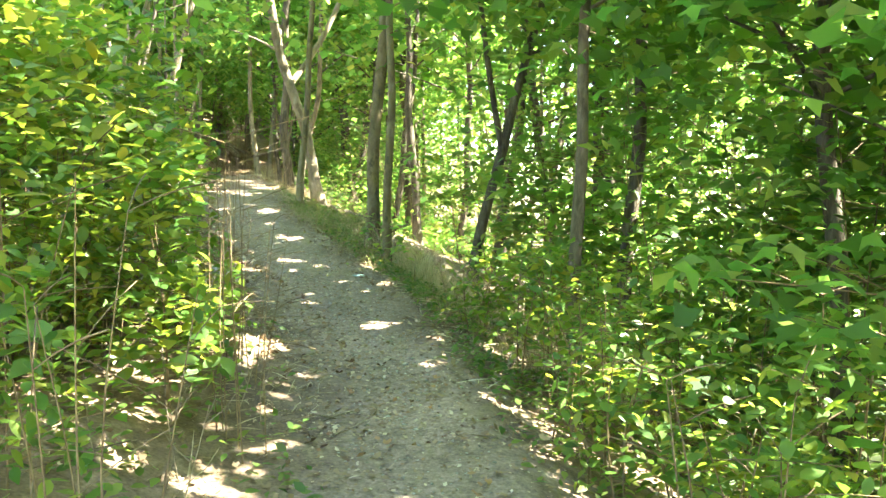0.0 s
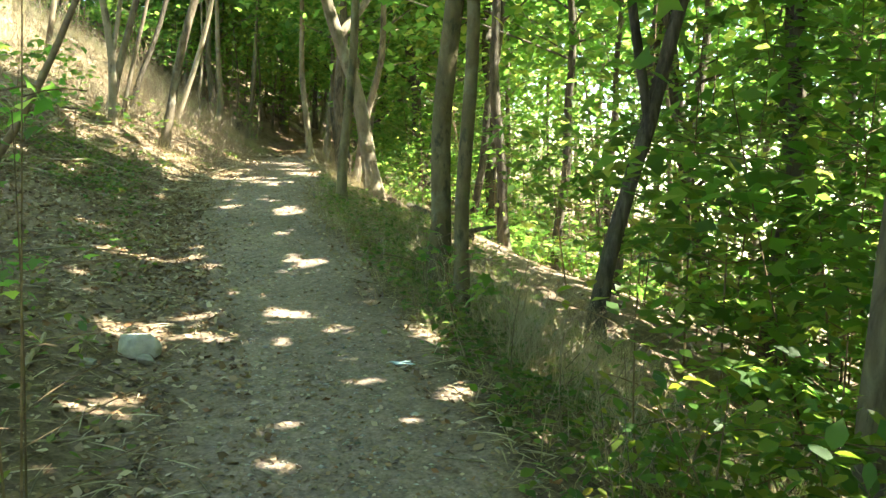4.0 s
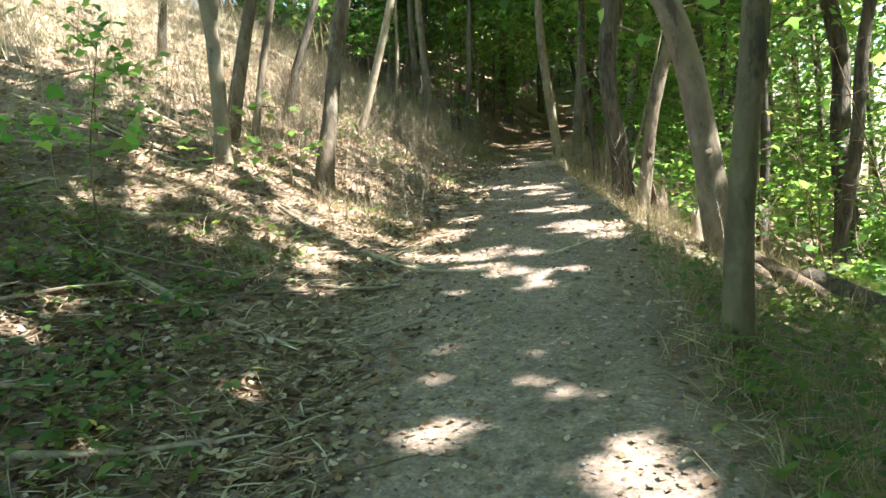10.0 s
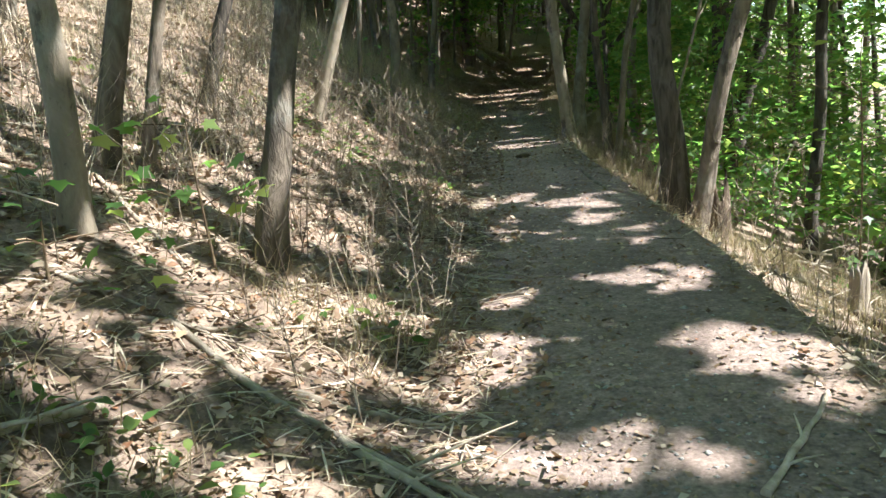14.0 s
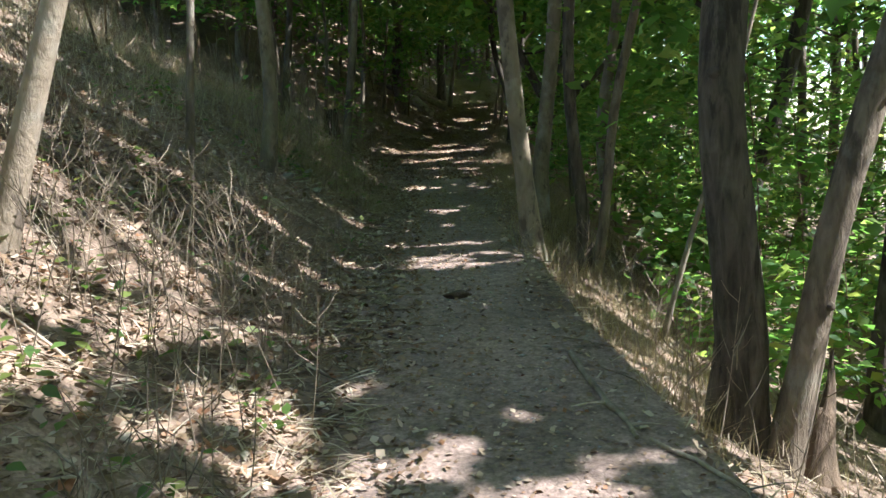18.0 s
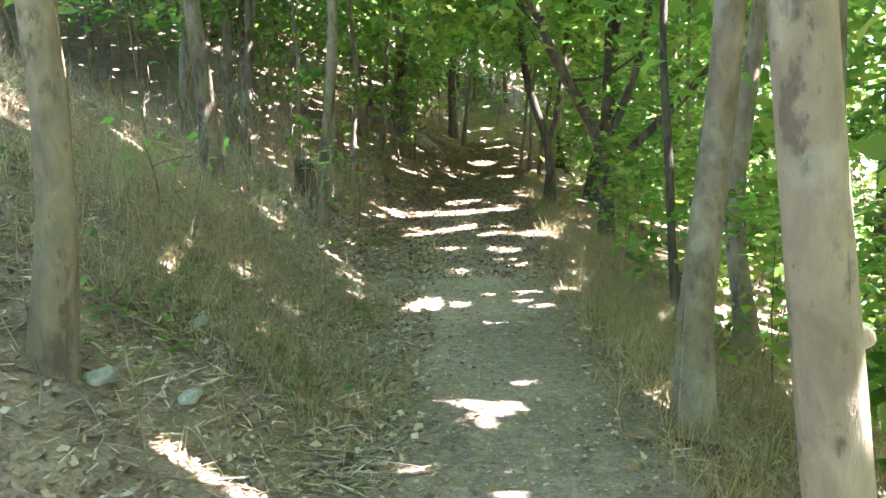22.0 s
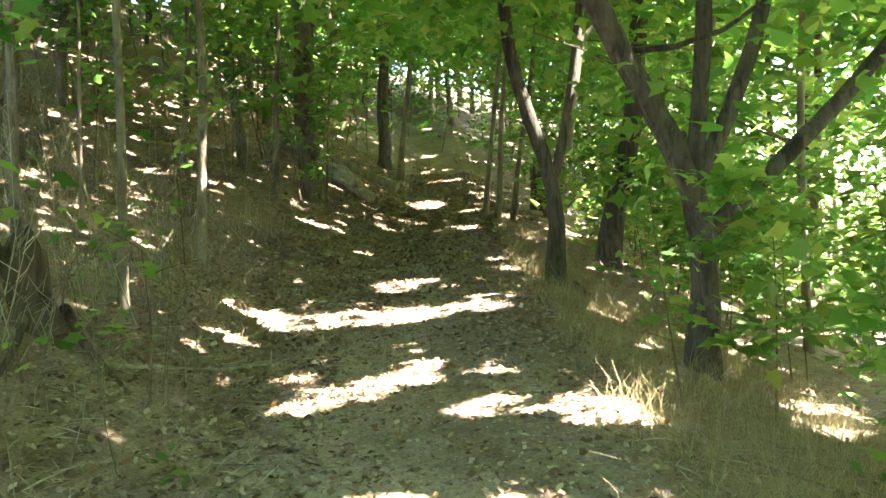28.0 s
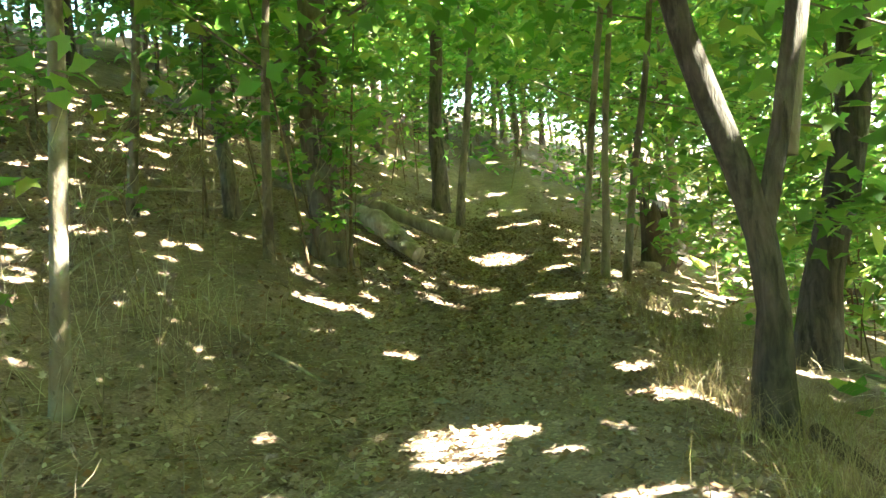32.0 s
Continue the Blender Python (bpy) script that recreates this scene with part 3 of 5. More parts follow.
tagged(ground, "brown woodland slope crossed by a trodden grey dirt path", "ground", kind="structure")
edge = np.abs(uu) - path_half(yy) + 0.5 * (blotch(xx * 2.2, yy * 2.2) - 0.5) + 0.25 * (blotch(xx * 7, yy * 7) - 0.5)
trod = np.clip(0.55 - edge / 0.4, 0, 1)
dry = np.clip((blotch(xx * 0.9, yy * 0.9) - 0.25) * 1.6, 0, 1) * np.clip((np.abs(uu) - path_half(yy)) / 0.6, 0, 1) * np.interp(yy, [8, 13, 15, 22, 24], [0.25, 0.4, 0.65, 0.65, 0.45])
dry = np.maximum(dry, 0.95 * np.clip((yy - 26.5) / 3.5, 0, 1) * np.clip((52 - yy) / 4, 0, 1) * np.clip(1.4 * blotch(xx * 1.3, yy * 1.3) + 0.15, 0, 1) * (np.abs(uu) < 8))
field = np.clip((uu - 15) / 3, 0, 1)
for attr, val in (("trod", trod), ("dry", np.clip(dry, 0, 1) * 0.7), ("field", field)):
    ground.data.attributes.new(attr, "FLOAT", "POINT").data.foreach_set("value", val.astype(np.float32).ravel())


# ---- trees ----
def bend(points, steps):
    """Evenly spaced places along a bent line."""
    points = np.asarray(points, float)
    s = np.r_[0, np.cumsum(np.linalg.norm(np.diff(points, axis=0), axis=1))]
    t = np.linspace(0, s[-1], steps)
    out = np.stack([np.interp(t, s, points[:, k]) for k in range(3)], -1)
    for _ in range(2):
        out[1:-1] = 0.25 * out[:-2] + 0.5 * out[1:-1] + 0.25 * out[2:]
    return out


def tree(x, y, lean, r, top=11.0, bark=None, label="grey-brown maple trunk rising into a green crown", crown=1.0, low=3.2, spreadout=1.0, forks=(),
         leaf=0.2, shape="lobed", split=True, name="tree", flare=1.5, limbs=9, drop=0.12, clump=0.7, group=""):
    """A tree: a tapered trunk along the line of lean, forked stems, limbs, and a crown of leaves in clumps with gaps."""
    bark = bark or M_BARK
    z = float(land(x, y))
    base = np.array([x, y, z])
    root = thing(name, x, y, z, label, "tree", group)
    line = [(0, 0, -drop)] + [tuple(p) for p in lean]
    d = np.subtract(line[-1], line[-2])
    d = d / max(np.linalg.norm(d), 1e-6)
    last = np.array(line[-1], float)
    while last[2] < top:
        d = d * 0.8 + np.array([0.05 * RNG.normal(), 0.05 * RNG.normal(), 0.25])
        d /= np.linalg.norm(d)
        last = last + d * 1.2
        line.append(tuple(last))
    steps = max(8, int(top * (3.2 if split else 1.6)))
    pts = bend(line, steps) + base
    if split:  # crooked growth
        w = np.clip((pts[:, 2] - z) / 0.6, 0, 1) * r * 0.28
        pts[:, 0] += w * np.sin(pts[:, 2] * 2.3 + x * 7)
        pts[:, 1] += w * np.sin(pts[:, 2] * 1.9 + y * 5)
    h = np.clip((pts[:, 2] - z) / top, 0, 1)
    rad = r * (1 - 0.72 * h) * (1 + (flare - 1) * np.exp(-np.maximum(pts[:, 2] - z, 0) / (2.2 * r + 0.05)))
    b = Build()
    b.tube(np.vstack([pts[:1], pts[:1] * 0.6 + pts[1:2] * 0.4, pts[1:]]), np.r_[rad[0], rad[0] * 0.4 + rad[1] * 0.6, rad[1:]], 12 if r > 0.05 else 8, 0.075 if split else 0.06, lumps=0.10)
    part("trunk", b, bark, root)
    if split and r > 0.06:  # broken-off branch stubs
        for _ in range(2):
            k = int(np.argmin(np.abs(pts[:, 2] - z - RNG.uniform(0.9, 2.8))))
            a, ln = RNG.uniform(0, 6.28), rad[k] + RNG.uniform(0.004, 0.018)
            d3 = np.array([math.cos(a), math.sin(a), RNG.uniform(0.1, 0.6)])
            part("stub", Build().tube([pts[k] + d3 * rad[k] * 0.6, pts[k] + d3 * (rad[k] + ln) * 0.5, pts[k] + d3 * ln], [rad[k] * 0.4, rad[k] * 0.3, rad[k] * 0.2], 7, 0.1), bark, root, "short broken branch stub")
    ends = []
    for fork in forks:
        f0, *fline = fork
        thin = fline.pop() if isinstance(fline[-1], float) else 0.72
        k = int(np.argmin(np.abs(pts[:, 2] - z - f0)))
        fl = [pts[k] - base] + [np.array(p, float) for p in fline]
        fd = fl[-1] - fl[-2]
        fd /= np.linalg.norm(fd)
        while fl[-1][2] < top * 0.8:
            fd = fd * 0.85 + np.array([0.04 * RNG.normal(), 0.04 * RNG.normal(), 0.16])
            fd /= np.linalg.norm(fd)
            fl.append(fl[-1] + fd)
        fp = bend(fl, 12) + base
        fb = Build().tube(fp, np.linspace(rad[k] * thin, rad[k] * 0.25, len(fp)), 10, 0.05)
        part("stem", fb, bark, root)
        ends += [fp[int(len(fp) * q)] for q in (0.6, 0.75, 0.9)]
    lb = Build()
    up = pts[pts[:, 2] > z + low]
    for _ in range(limbs if len(up) else 0):
        o = up[RNG.integers(0, len(up))]
        a, rise, ln = RNG.uniform(0, 6.28), RNG.uniform(0.15, 0.7), RNG.uniform(0.9, 2.6) * spreadout
        tip = o + ln * np.array([math.cos(a), math.sin(a), rise])
        mid = (o + tip) / 2 + RNG.normal(0, 0.12, 3)
        q = bend([o, mid, tip], 5)
        lb.tube(q, np.linspace(max(r * 0.28, 0.012), 0.008, 5), 5, cap=False)
        if split:
            part("limb", lb, bark, root)
            lb = Build()
        ends += [q[2], q[3], q[4], q[4]]
    if lb.verts:
        tagged(part("limb", lb, bark, root), kind="stuff")
    if crown and ends:
        ends += [pts[-1]] * 2
        c = np.repeat(np.array(ends), max(4, int(64 * crown)), axis=0)
        places = c + RNG.normal(0, clump, c.shape) * np.array([1, 1, 0.75]) * spreadout ** 0.5
        places = places[places[:, 2] > z + low * 0.8]
        places = kept(places)
        size = leaf * RNG.uniform(0.6, 1.25, len(places)) * (1 + 0.25 * np.clip((places[:, 2] - z - 4.5) / 3, 0, 1))
        high = places[:, 2] > z + 4.2
        part("crown", Build().leaves(places[~high], size[~high], shape).leaves(places[high], size[high] * 1.15, "broad"), M_LEAF, root, "green leaves in loose clumps")
    return root


# trees that stand beside the path, in the order of the walk
tree(1.41, 7.96, [(0.02, 0, 1.64), (0.08, 0, 3.27)], 0.07, 10, M_BARK, "slender straight grey-brown trunk among leafy saplings below the path", limbs=12)
tree(0.51, 11.75, [(0.22, 0.04, 1.31), (0.43, 0.08, 2.0), (0.67, 0.13, 2.83)], 0.083, 9, M_DARK, "dark slanting trunk leaning out over the slope", limbs=12,
     forks=[(2.2, (0.3, 0.1, 3.0))])
tree(-0.95, 11.22, [(0.04, 0.01, 1.1), (0.11, 0.02, 2.2)], 0.088, 12, M_OLIVE, "smooth straight olive-grey maple trunk at the path's edge", limbs=11)
tree(-0.66, 10.35, [(0.02, 0, 1.26), (0.06, 0.01, 2.18)], 0.057, 11, M_OLIVE, "thin smooth grey maple trunk close beside a thicker one", limbs=9)
tree(-2.49, 14.3, [(0.03, 0.01, 0.78), (0.09, 0.04, 1.5)], 0.063, 10, M_OLIVE, "thin straight grey-brown trunk in front of a leaning tree", limbs=8)
tree(-2.55, 17.3, [(-0.15, -0.06, 0.94), (-0.28, -0.11, 1.58), (-0.45, -0.18, 2.2), (-0.85, -0.3, 3.6)], 0.118, 12, M_SMOOTH,
     "stout rough-barked tree leaning over the path from a rooted bank", limbs=10, flare=1.9, forks=[(2.6, (-0.2, 0.5, 3.4), (0.3, 1.0, 4.6))])
tree(-3.99, 21.3, [(-0.05, 0, 0.87), (-0.1, 0, 1.6)], 0.125, 12, M_DARK, "rough dark-barked trunk standing beside an old stump", limbs=9)
tree(-3.80, 21.22, [(0.16, 0.02, 0.88), (0.34, 0.04, 1.7), (0.6, 0.06, 2.8)], 0.082, 11, M_BARK, "grey-brown trunk leaning away from its dark neighbour", limbs=8)
tree(-0.89, 25.51, [(0.01, 0, 1.67), (0.04, 0.01, 2.8)], 0.19, 12, M_DARK, "thick dark trunk on the lower slope", limbs=12)
tree(-5.27, 23.4, [(-0.06, -0.01, 0.35), (-0.12, -0.02, 0.7), (-0.17, -0.03, 1.1), (-0.2, -0.03, 1.7), (-0.2, -0.03, 2.6)], 0.074, 10, M_SMOOTH, "smooth pale trunk bending up from the path's edge", limbs=7)
tree(-4.92, 24.8, [(-0.05, -0.01, 0.7), (-0.12, -0.03, 1.4), (-0.15, -0.04, 2.1)], 0.062, 10, M_DARK, "dark upright trunk sharing a root with a slanting one", limbs=8)
tree(-4.85, 24.72, [(0.09, 0.02, 0.58), (0.15, 0.04, 1.1), (0.22, 0.06, 1.8), (0.34, 0.09, 2.35)], 0.05, 10, M_BARK, "brown trunk slanting away from its twin", limbs=8)
tree(-4.30, 23.3, [(0.27, 0.06, 1.02), (0.48, 0.11, 1.68)], 0.024, 4.2, M_SMOOTH, "thin sapling slanting out over the bank", limbs=5, low=1.4, leaf=0.17)
tree(-2.96, 28.11, [(-0.21, -0.05, 1.86), (-0.38, -0.08, 3.66)], 0.17, 12, M_DARK, "thick dark forked trunk down the slope", limbs=12, forks=[(1.0, (0.4, 0, 2.2), (0.7, 0, 3.8))])
tree(-4.72, 29.0, [(-0.08, -0.01, 0.8), (-0.12, -0.01, 1.3), (-0.06, -0.01, 2.2), (0.12, 0.01, 3.4)], 0.095, 11, M_SMOOTH, "smooth brown trunk bowed above dry grass on the lower edge", limbs=9)
tree(-5.47, 25.75, [(0.04, 0.01, 0.5), (0.06, 0.01, 0.94), (0.1, 0.02, 1.5), (0.17, 0.04, 2.2), (0.3, 0.06, 3.2)], 0.085, 11, M_SMOOTH,
     "smooth brown maple trunk swelling at its foot beside the path", limbs=9, flare=1.7)
tree(-5.29, 29.68, [(-0.08, -0.02, 0.97), (-0.12, -0.03, 2.6)], 0.046, 9, M_DARK, "thin dark trunk with a bare kinked foot in dry grass", limbs=8, low=2.6)
tree(-6.08, 33.85, [(0.02, 0, 0.71), (0.01, 0, 1.4), (-0.33, -0.05, 2.1), (-0.68, -0.1, 2.7)], 0.105, 9, M_DARK, "dark many-stemmed maple spreading its limbs over the path", limbs=12,
     low=2.2, forks=[(1.3, (0.06, 0, 2.0), (0.08, 0, 2.9)), (1.25, (0.28, 0.1, 1.75), (0.55, 0.2, 2.7)), (1.0, (0.5, 0.1, 1.45), (0.95, 0.2, 1.8))])
stub_tree = tree(-7.15, 36.2, [(0.04, 0.01, 1.0), (-0.3, -0.05, 2.1), (-0.45, -0.07, 3.0)], 0.085, 9, M_DARK, "dark forked maple with a pale dead stub at the fork", limbs=8, low=2.6, flare=1.8,
     forks=[(1.0, (0.22, 0.05, 1.7), (0.33, 0.08, 2.6))])
z_stub = stub_tree.location.z
part("dead_stub", Build().tube([(-6.97, 36.25, z_stub + 1.45), (-6.89, 36.27, z_stub + 2.0), (-6.79, 36.3, z_stub + 2.55), (-6.57, 36.35, z_stub + 2.75)], [0.055, 0.05, 0.045, 0.025], 9, 0.08), M_DEAD, stub_tree, "pale barkless dead stub")
tree(-6.49, 38.26, [(0.28, 0.05, 1.4), (0.5, 0.1, 2.6)], 0.14, 10, M_DARK, "dark trunk leaning down the slope", limbs=9, low=2.4)
# trees added so that their dense crowns close holes in the shade
for x, y, s in ((2.9, 4.2, 0.25), (3.6, 6.6, -0.1), (2.2, 9.4, 0.1), (-2.2, 24.9, 0.05), (-3.1, 31.2, 0.1)):
    tree(x, y, [(s, 0.05, 1.2), (s * 2.2, 0.1, 2.6)], 0.09, 11, M_DARK, "dark trunk on the lower slope, added for its dense shading crown", limbs=18, low=3.2, crown=1.5, spreadout=1.3)
# added trees with high unseen crowns that block the sun over path and bank
for x, y, s in ((2.4, 12.6, 0.1), (1.2, 16.2, 0.2), (-0.4, 18.6, -0.1), (2.6, 18.8, 0.1), (0.6, 20.9, 0.1), (3.4, 14.4, -0.1), (-1.3, 22.6, 0.15), (2.0, 23.6, 0.0), (4.6, 21.2, 0.1), (4.9, 17.0, 0.0)):
    tree(x, y, [(s, 0.05, 1.2), (s * 2.2, 0.1, 2.6)], 0.1, 13, M_DARK, "tall dark trunk added on the lower slope, its wide high crown shading the path", limbs=20, low=4.6, crown=1.3, spreadout=1.5, clump=0.85)
# trees added uphill, whose spreading crowns keep the sun off the upper slope
for x, y, s in ((-11.4, 32.6, 0.1), (-13.2, 36.0, 0.1), (-11.9, 39.6, -0.1), (-14.6, 39.2, 0.1), (-12.9, 43.4, 0.1), (-15.8, 35.2, 0.0), (-16.9, 42.0, 0.1), (-14.2, 46.0, 0.0), (-17.5, 38.0, 0.1)):
    tree(x, y, [(s, 0.05, 1.2), (s * 2.2, 0.1, 2.6)], 0.075, 11, M_BARK, "slim brown trunk added on the upper slope, its dark spreading crown shading the ground", limbs=22, low=2.6, crown=1.2, spreadout=1.5, clump=0.8)
# the bank above the path
tree(-6.36, 15.8, [(0.03, 0.01, 0.57), (0.02, 0.01, 1.0), (-0.05, 0.0, 1.6)], 0.058, 8, M_SMOOTH, "smooth pale forked trunk on the sunny bank", limbs=6, forks=[(0.98, (0.12, 0.05, 1.4), (0.2, 0.08, 2.2))])
tree(-6.88, 16.62, [(0.12, 0.05, 0.58), (0.28, 0.12, 1.06)], 0.06, 8, M_BARK, "brown slanting trunk behind a forked one on the bank", limbs=6)
tree(-6.72, 16.75, [(0.11, 0.05, 0.58), (0.2, 0.09, 0.88)], 0.036, 7, M_BARK, "thin brown trunk with flaking bark on the bank", limbs=5)
tree(-5.93, 16.57, [(0.11, 0.05, 0.72), (0.27, 0.12, 1.46)], 0.07, 9, M_BARK, "leaning trunk with sunlit flaking bark at the foot of the bank", limbs=6)
tree(-7.45, 18.51, [(0.22, 0.1, 0.72), (0.41, 0.19, 1.17)], 0.05, 8, M_DARK, "dark slanting trunk in tall dry grass", limbs=5)
tree(-7.15, 19.79, [(0.17, 0.04, 0.48), (0.4, 0.09, 1.05)], 0.052, 8, M_SMOOTH, "pale leaning trunk on the grassy bank", limbs=5)
tree(-8.92, 18.22, [(0.13, 0.06, 0.62)], 0.051, 8, M_BARK, "brown trunk high on the grassy bank", limbs=5)
tree(-7.93, 24.1, [(0.06, 0.02, 0.55), (0.09, 0.02, 0.95), (0.08, 0.02, 1.4), (0.05, 0.02, 2.2)], 0.07, 9, M_SMOOTH, "smooth grey trunk rising from the bank beside scattered stones", limbs=7)
tree(-7.75, 22.4, [(0.07, 0.02, 0.67), (0.13, 0.03, 1.2)], 0.03, 7, M_BARK, "thin brown trunk among dry weeds", limbs=5)
tree(-9.35, 30.45, [(0.13, 0.03, 1.24), (0.24, 0.05, 2.12)], 0.07, 9, M_BARK, "smooth grey trunk on the bank above the path", limbs=8)
tree(-10.1, 29.3, [(-0.05, 0, 0.9), (-0.08, 0, 1.8)], 0.1, 9, M_BARK, "grey-brown trunk on the steep dry bank", limbs=7)
tree(-12.65, 33.24, [(0.06, 0.01, 1.06), (0.09, 0.02, 1.91)], 0.13, 10, M_BARK, "stout brown trunk high on the bank", limbs=9)
tree(-12.59, 34.6, [(-0.02, 0, 1.04), (0, 0, 1.93)], 0.1, 10, M_BARK, "grey-brown trunk high on the bank", limbs=9)
tree(-10.2, 33.0, [(0.09, 0.01, 1.09), (0.13, 0.02, 2.19)], 0.034, 7, M_SMOOTH, "thin pale sapling trunk at the edge of dry stems", limbs=5)
tree(-10.36, 32.14, [(0.08, 0.01, 1.0), (0.12, 0.02, 1.82)], 0.031, 7, M_BARK, "thin brown sapling trunk above cut roots", limbs=5)
tree(-11.58, 34.74, [(0.08, 0.01, 1.06), (0.16, 0.02, 2.09)], 0.02, 5, M_SMOOTH, "very thin pale stem catching the sun", limbs=4)
tree(-10.8, 39.5, [(0.01, 0, 1.5), (-0.02, 0, 2.8)], 0.163, 12, M_BARK, "stout dark trunk with leafy shoots beside stacked logs", limbs=12, low=2.0)
tree(-10.6, 35.1, [(0.11, 0.02, 1.1), (0.2, 0.05, 2.0)], 0.047, 8, M_SMOOTH, "slim pale trunk with a few large leaves", limbs=6)
tree(-12.29, 38.36, [(0.12, 0.03, 1.0), (0.22, 0.06, 2.03)], 0.045, 8, M_BARK, "slim brown trunk on the shaded slope", limbs=6)
tree(-11.0, 38.46, [(0.03, 0.01, 0.7), (0.12, 0.03, 1.61)], 0.045, 8, M_BARK, "slim brown trunk near stacked logs", limbs=8, low=1.4)
tree(-8.06, 40.71, [(0.1, 0.02, 1.19), (0.2, 0.05, 2.12)], 0.042, 8, M_SMOOTH, "slim pale trunk at the path's narrow bend", limbs=6, low=2.6)
tree(-8.29, 41.07, [(0.13, 0.03, 1.18), (0.25, 0.06, 1.82)], 0.045, 8, M_SMOOTH, "slim grey trunk at the path's narrow bend", limbs=6, low=2.6)
tree(-7.84, 40.89, [(0.18, 0.04, 1.07), (0.33, 0.07, 1.82)], 0.045, 8, M_BARK, "slim slanting trunk at the path's narrow bend", limbs=6, low=2.6)
tree(-10.5, 45.0, [(0.19, 0.04, 1.41), (0.36, 0.08, 2.42)], 0.07, 9, M_BARK, "slim trunk above the far bend", limbs=7)
tree(-11.0, 45.8, [(0.1, 0.03, 2.31), (0.2, 0.06, 3.83)], 0.135, 11, M_DARK, "dark trunk above the far bend", limbs=8)
tree(-12.79, 48.14, [(0.07, 0.02, 2.19), (0.06, 0.01, 3.4)], 0.12, 11, M_BARK, "grey-brown trunk on the far slope", limbs=8)

# the wood around: trees that only close the view and shade the path
def clear_of(x, y, gap, taken):
    return all((x - a) ** 2 + (y - b) ** 2 > gap * gap for a, b in taken)


taken = [(o.location.x, o.location.y) for o in scene.objects if o.name.startswith("tree")]
for side, count, lo, hi, y0, y1, gap in (("down", 74, 2.6, 13.0, -7, 56, 1.5), ("up", 56, 5.5, 19.0, -6, 56, 1.9), ("up", 26, 6.5, 22.0, 27, 58, 1.5), ("end", 78, -14.0, 10.0, 49, 70, 1.3), ("start", 16, -10, 10, -16, -7, 2.2), ("down", 46, 13.5, 24.0, -6, 34, 1.6)):
    made = 0
    for _ in range(count * 12):
        if made >= count:
            break
        y, off = RNG.uniform(y0, y1), RNG.uniform(lo, hi)
        if side == "down" and y > 36:
            off *= 0.8
        u = -off - path_half(y) if side == "up" else off + (path_half(y) if side == "down" else 0)
        x = float(path_mid(y) + u)
        if not clear_of(x, y, gap, taken):
            continue
        taken.append((x, y))
        made += 1
        r = RNG.uniform(0.035, 0.12)
        s = RNG.normal(0, 0.06, 2)
        h = RNG.uniform(7.5, 13)
        sunny_bank = side == "up" and 12 < y < 27
        tree(x, y, [(s[0], s[1], 1.0), (s[0] * 2.2, s[1] * 2.2, 2.4)], r, h, (M_BARK, M_DARK, M_SMOOTH)[made % 3],
             "slender forest tree with a thin trunk and a leafy crown", limbs=7 if sunny_bank else 13, low=1.1 if side == "end" or (side == "up" and y > 30) or off > 13.4 else 3.0 if side != "down" else 1.6, spreadout=1.25,
             leaf=0.19 if side == "down" and off < 6 else 0.23, shape="lobed" if side == "down" and off < 6 else "oval", split=False, crown=1.2 if side == "down" and off < 6 else (0.85 if y < 14 or off > 13.4 else 0.6) if side == "down" else 0.6 if side == "end" else 0.66, group="trees of the surrounding wood")


# ---- saplings and shrubs ----
def sapling(x, y, h, r=0.012, stems=1, count=260, leaf=0.13, shape="lobed", mat=None, label="", name="sapling", low=0.25, wide=0.5, near=0.7, group="", into=None):
    """A young broadleaf: thin stems, side twigs, and leaves held flat in tiers."""
    z = float(land(x, y))
    root = into or thing(name, x, y, z, label or "green broadleaf sapling with tiers of flat leaves", "sapling" if name == "sapling" else "shrub", group)
    sb, tips = into[0] if into else Build(), []
    for _ in range(stems):
        a, ln = RNG.uniform(0, 6.28), h * RNG.uniform(0.75, 1.05)
        out = wide * 0.7 * RNG.uniform(0.2, 1.0) if stems > 1 else 0.3 * h * RNG.uniform(0, 1)
        top = np.array([x + out * math.cos(a), y + out * math.sin(a), z + ln])
        p = bend([(x + 0.05 * math.cos(a) * stems ** 0.5, y + 0.05 * math.sin(a) * stems ** 0.5, z - 0.04), (np.array([x, y, z]) + top) / 2 + RNG.normal(0, 0.04, 3), top], 7)
        sb.tube(p, np.linspace(r, r * 0.35, 7), 3 if into else 5, cap=False)
        for _ in range(max(3, int(7 * h / 2))):
            o = p[min(6, int(7 * (low + (1 - low) * RNG.uniform() ** 0.8)))]
            b, w = RNG.uniform(0, 6.28), wide * RNG.uniform(0.4, 1.1)
            e = o + np.array([w * math.cos(b), w * math.sin(b), w * RNG.uniform(0.0, 0.5)])
            sb.tube(bend([o, (o + e) / 2 + (0, 0, 0.03), e], 4), np.linspace(r * 0.45, 0.003, 4), 3, cap=False)
            tips += [o * 0.45 + e * 0.55, e, e]
        tips.append(p[-1])
    if not into:
        tagged(part("stem", sb, M_STEM, root), kind="stuff")
    c = np.array(tips)[RNG.integers(0, len(tips), count)]
    q = c + RNG.normal(0, 0.11 + 0.10 * wide, c.shape) * (1, 1, 0.5)
    q = kept(q, near=near)
    if into:
        into[1].leaves(q, leaf * RNG.uniform(0.55, 1.2, len(q)), shape, 0.7, 0.15)
    elif len(q):
        part("leaves", Build().leaves(q, leaf * RNG.uniform(0.55, 1.2, len(q)), shape, 0.7, 0.15), mat or M_LEAF, root)
    return root


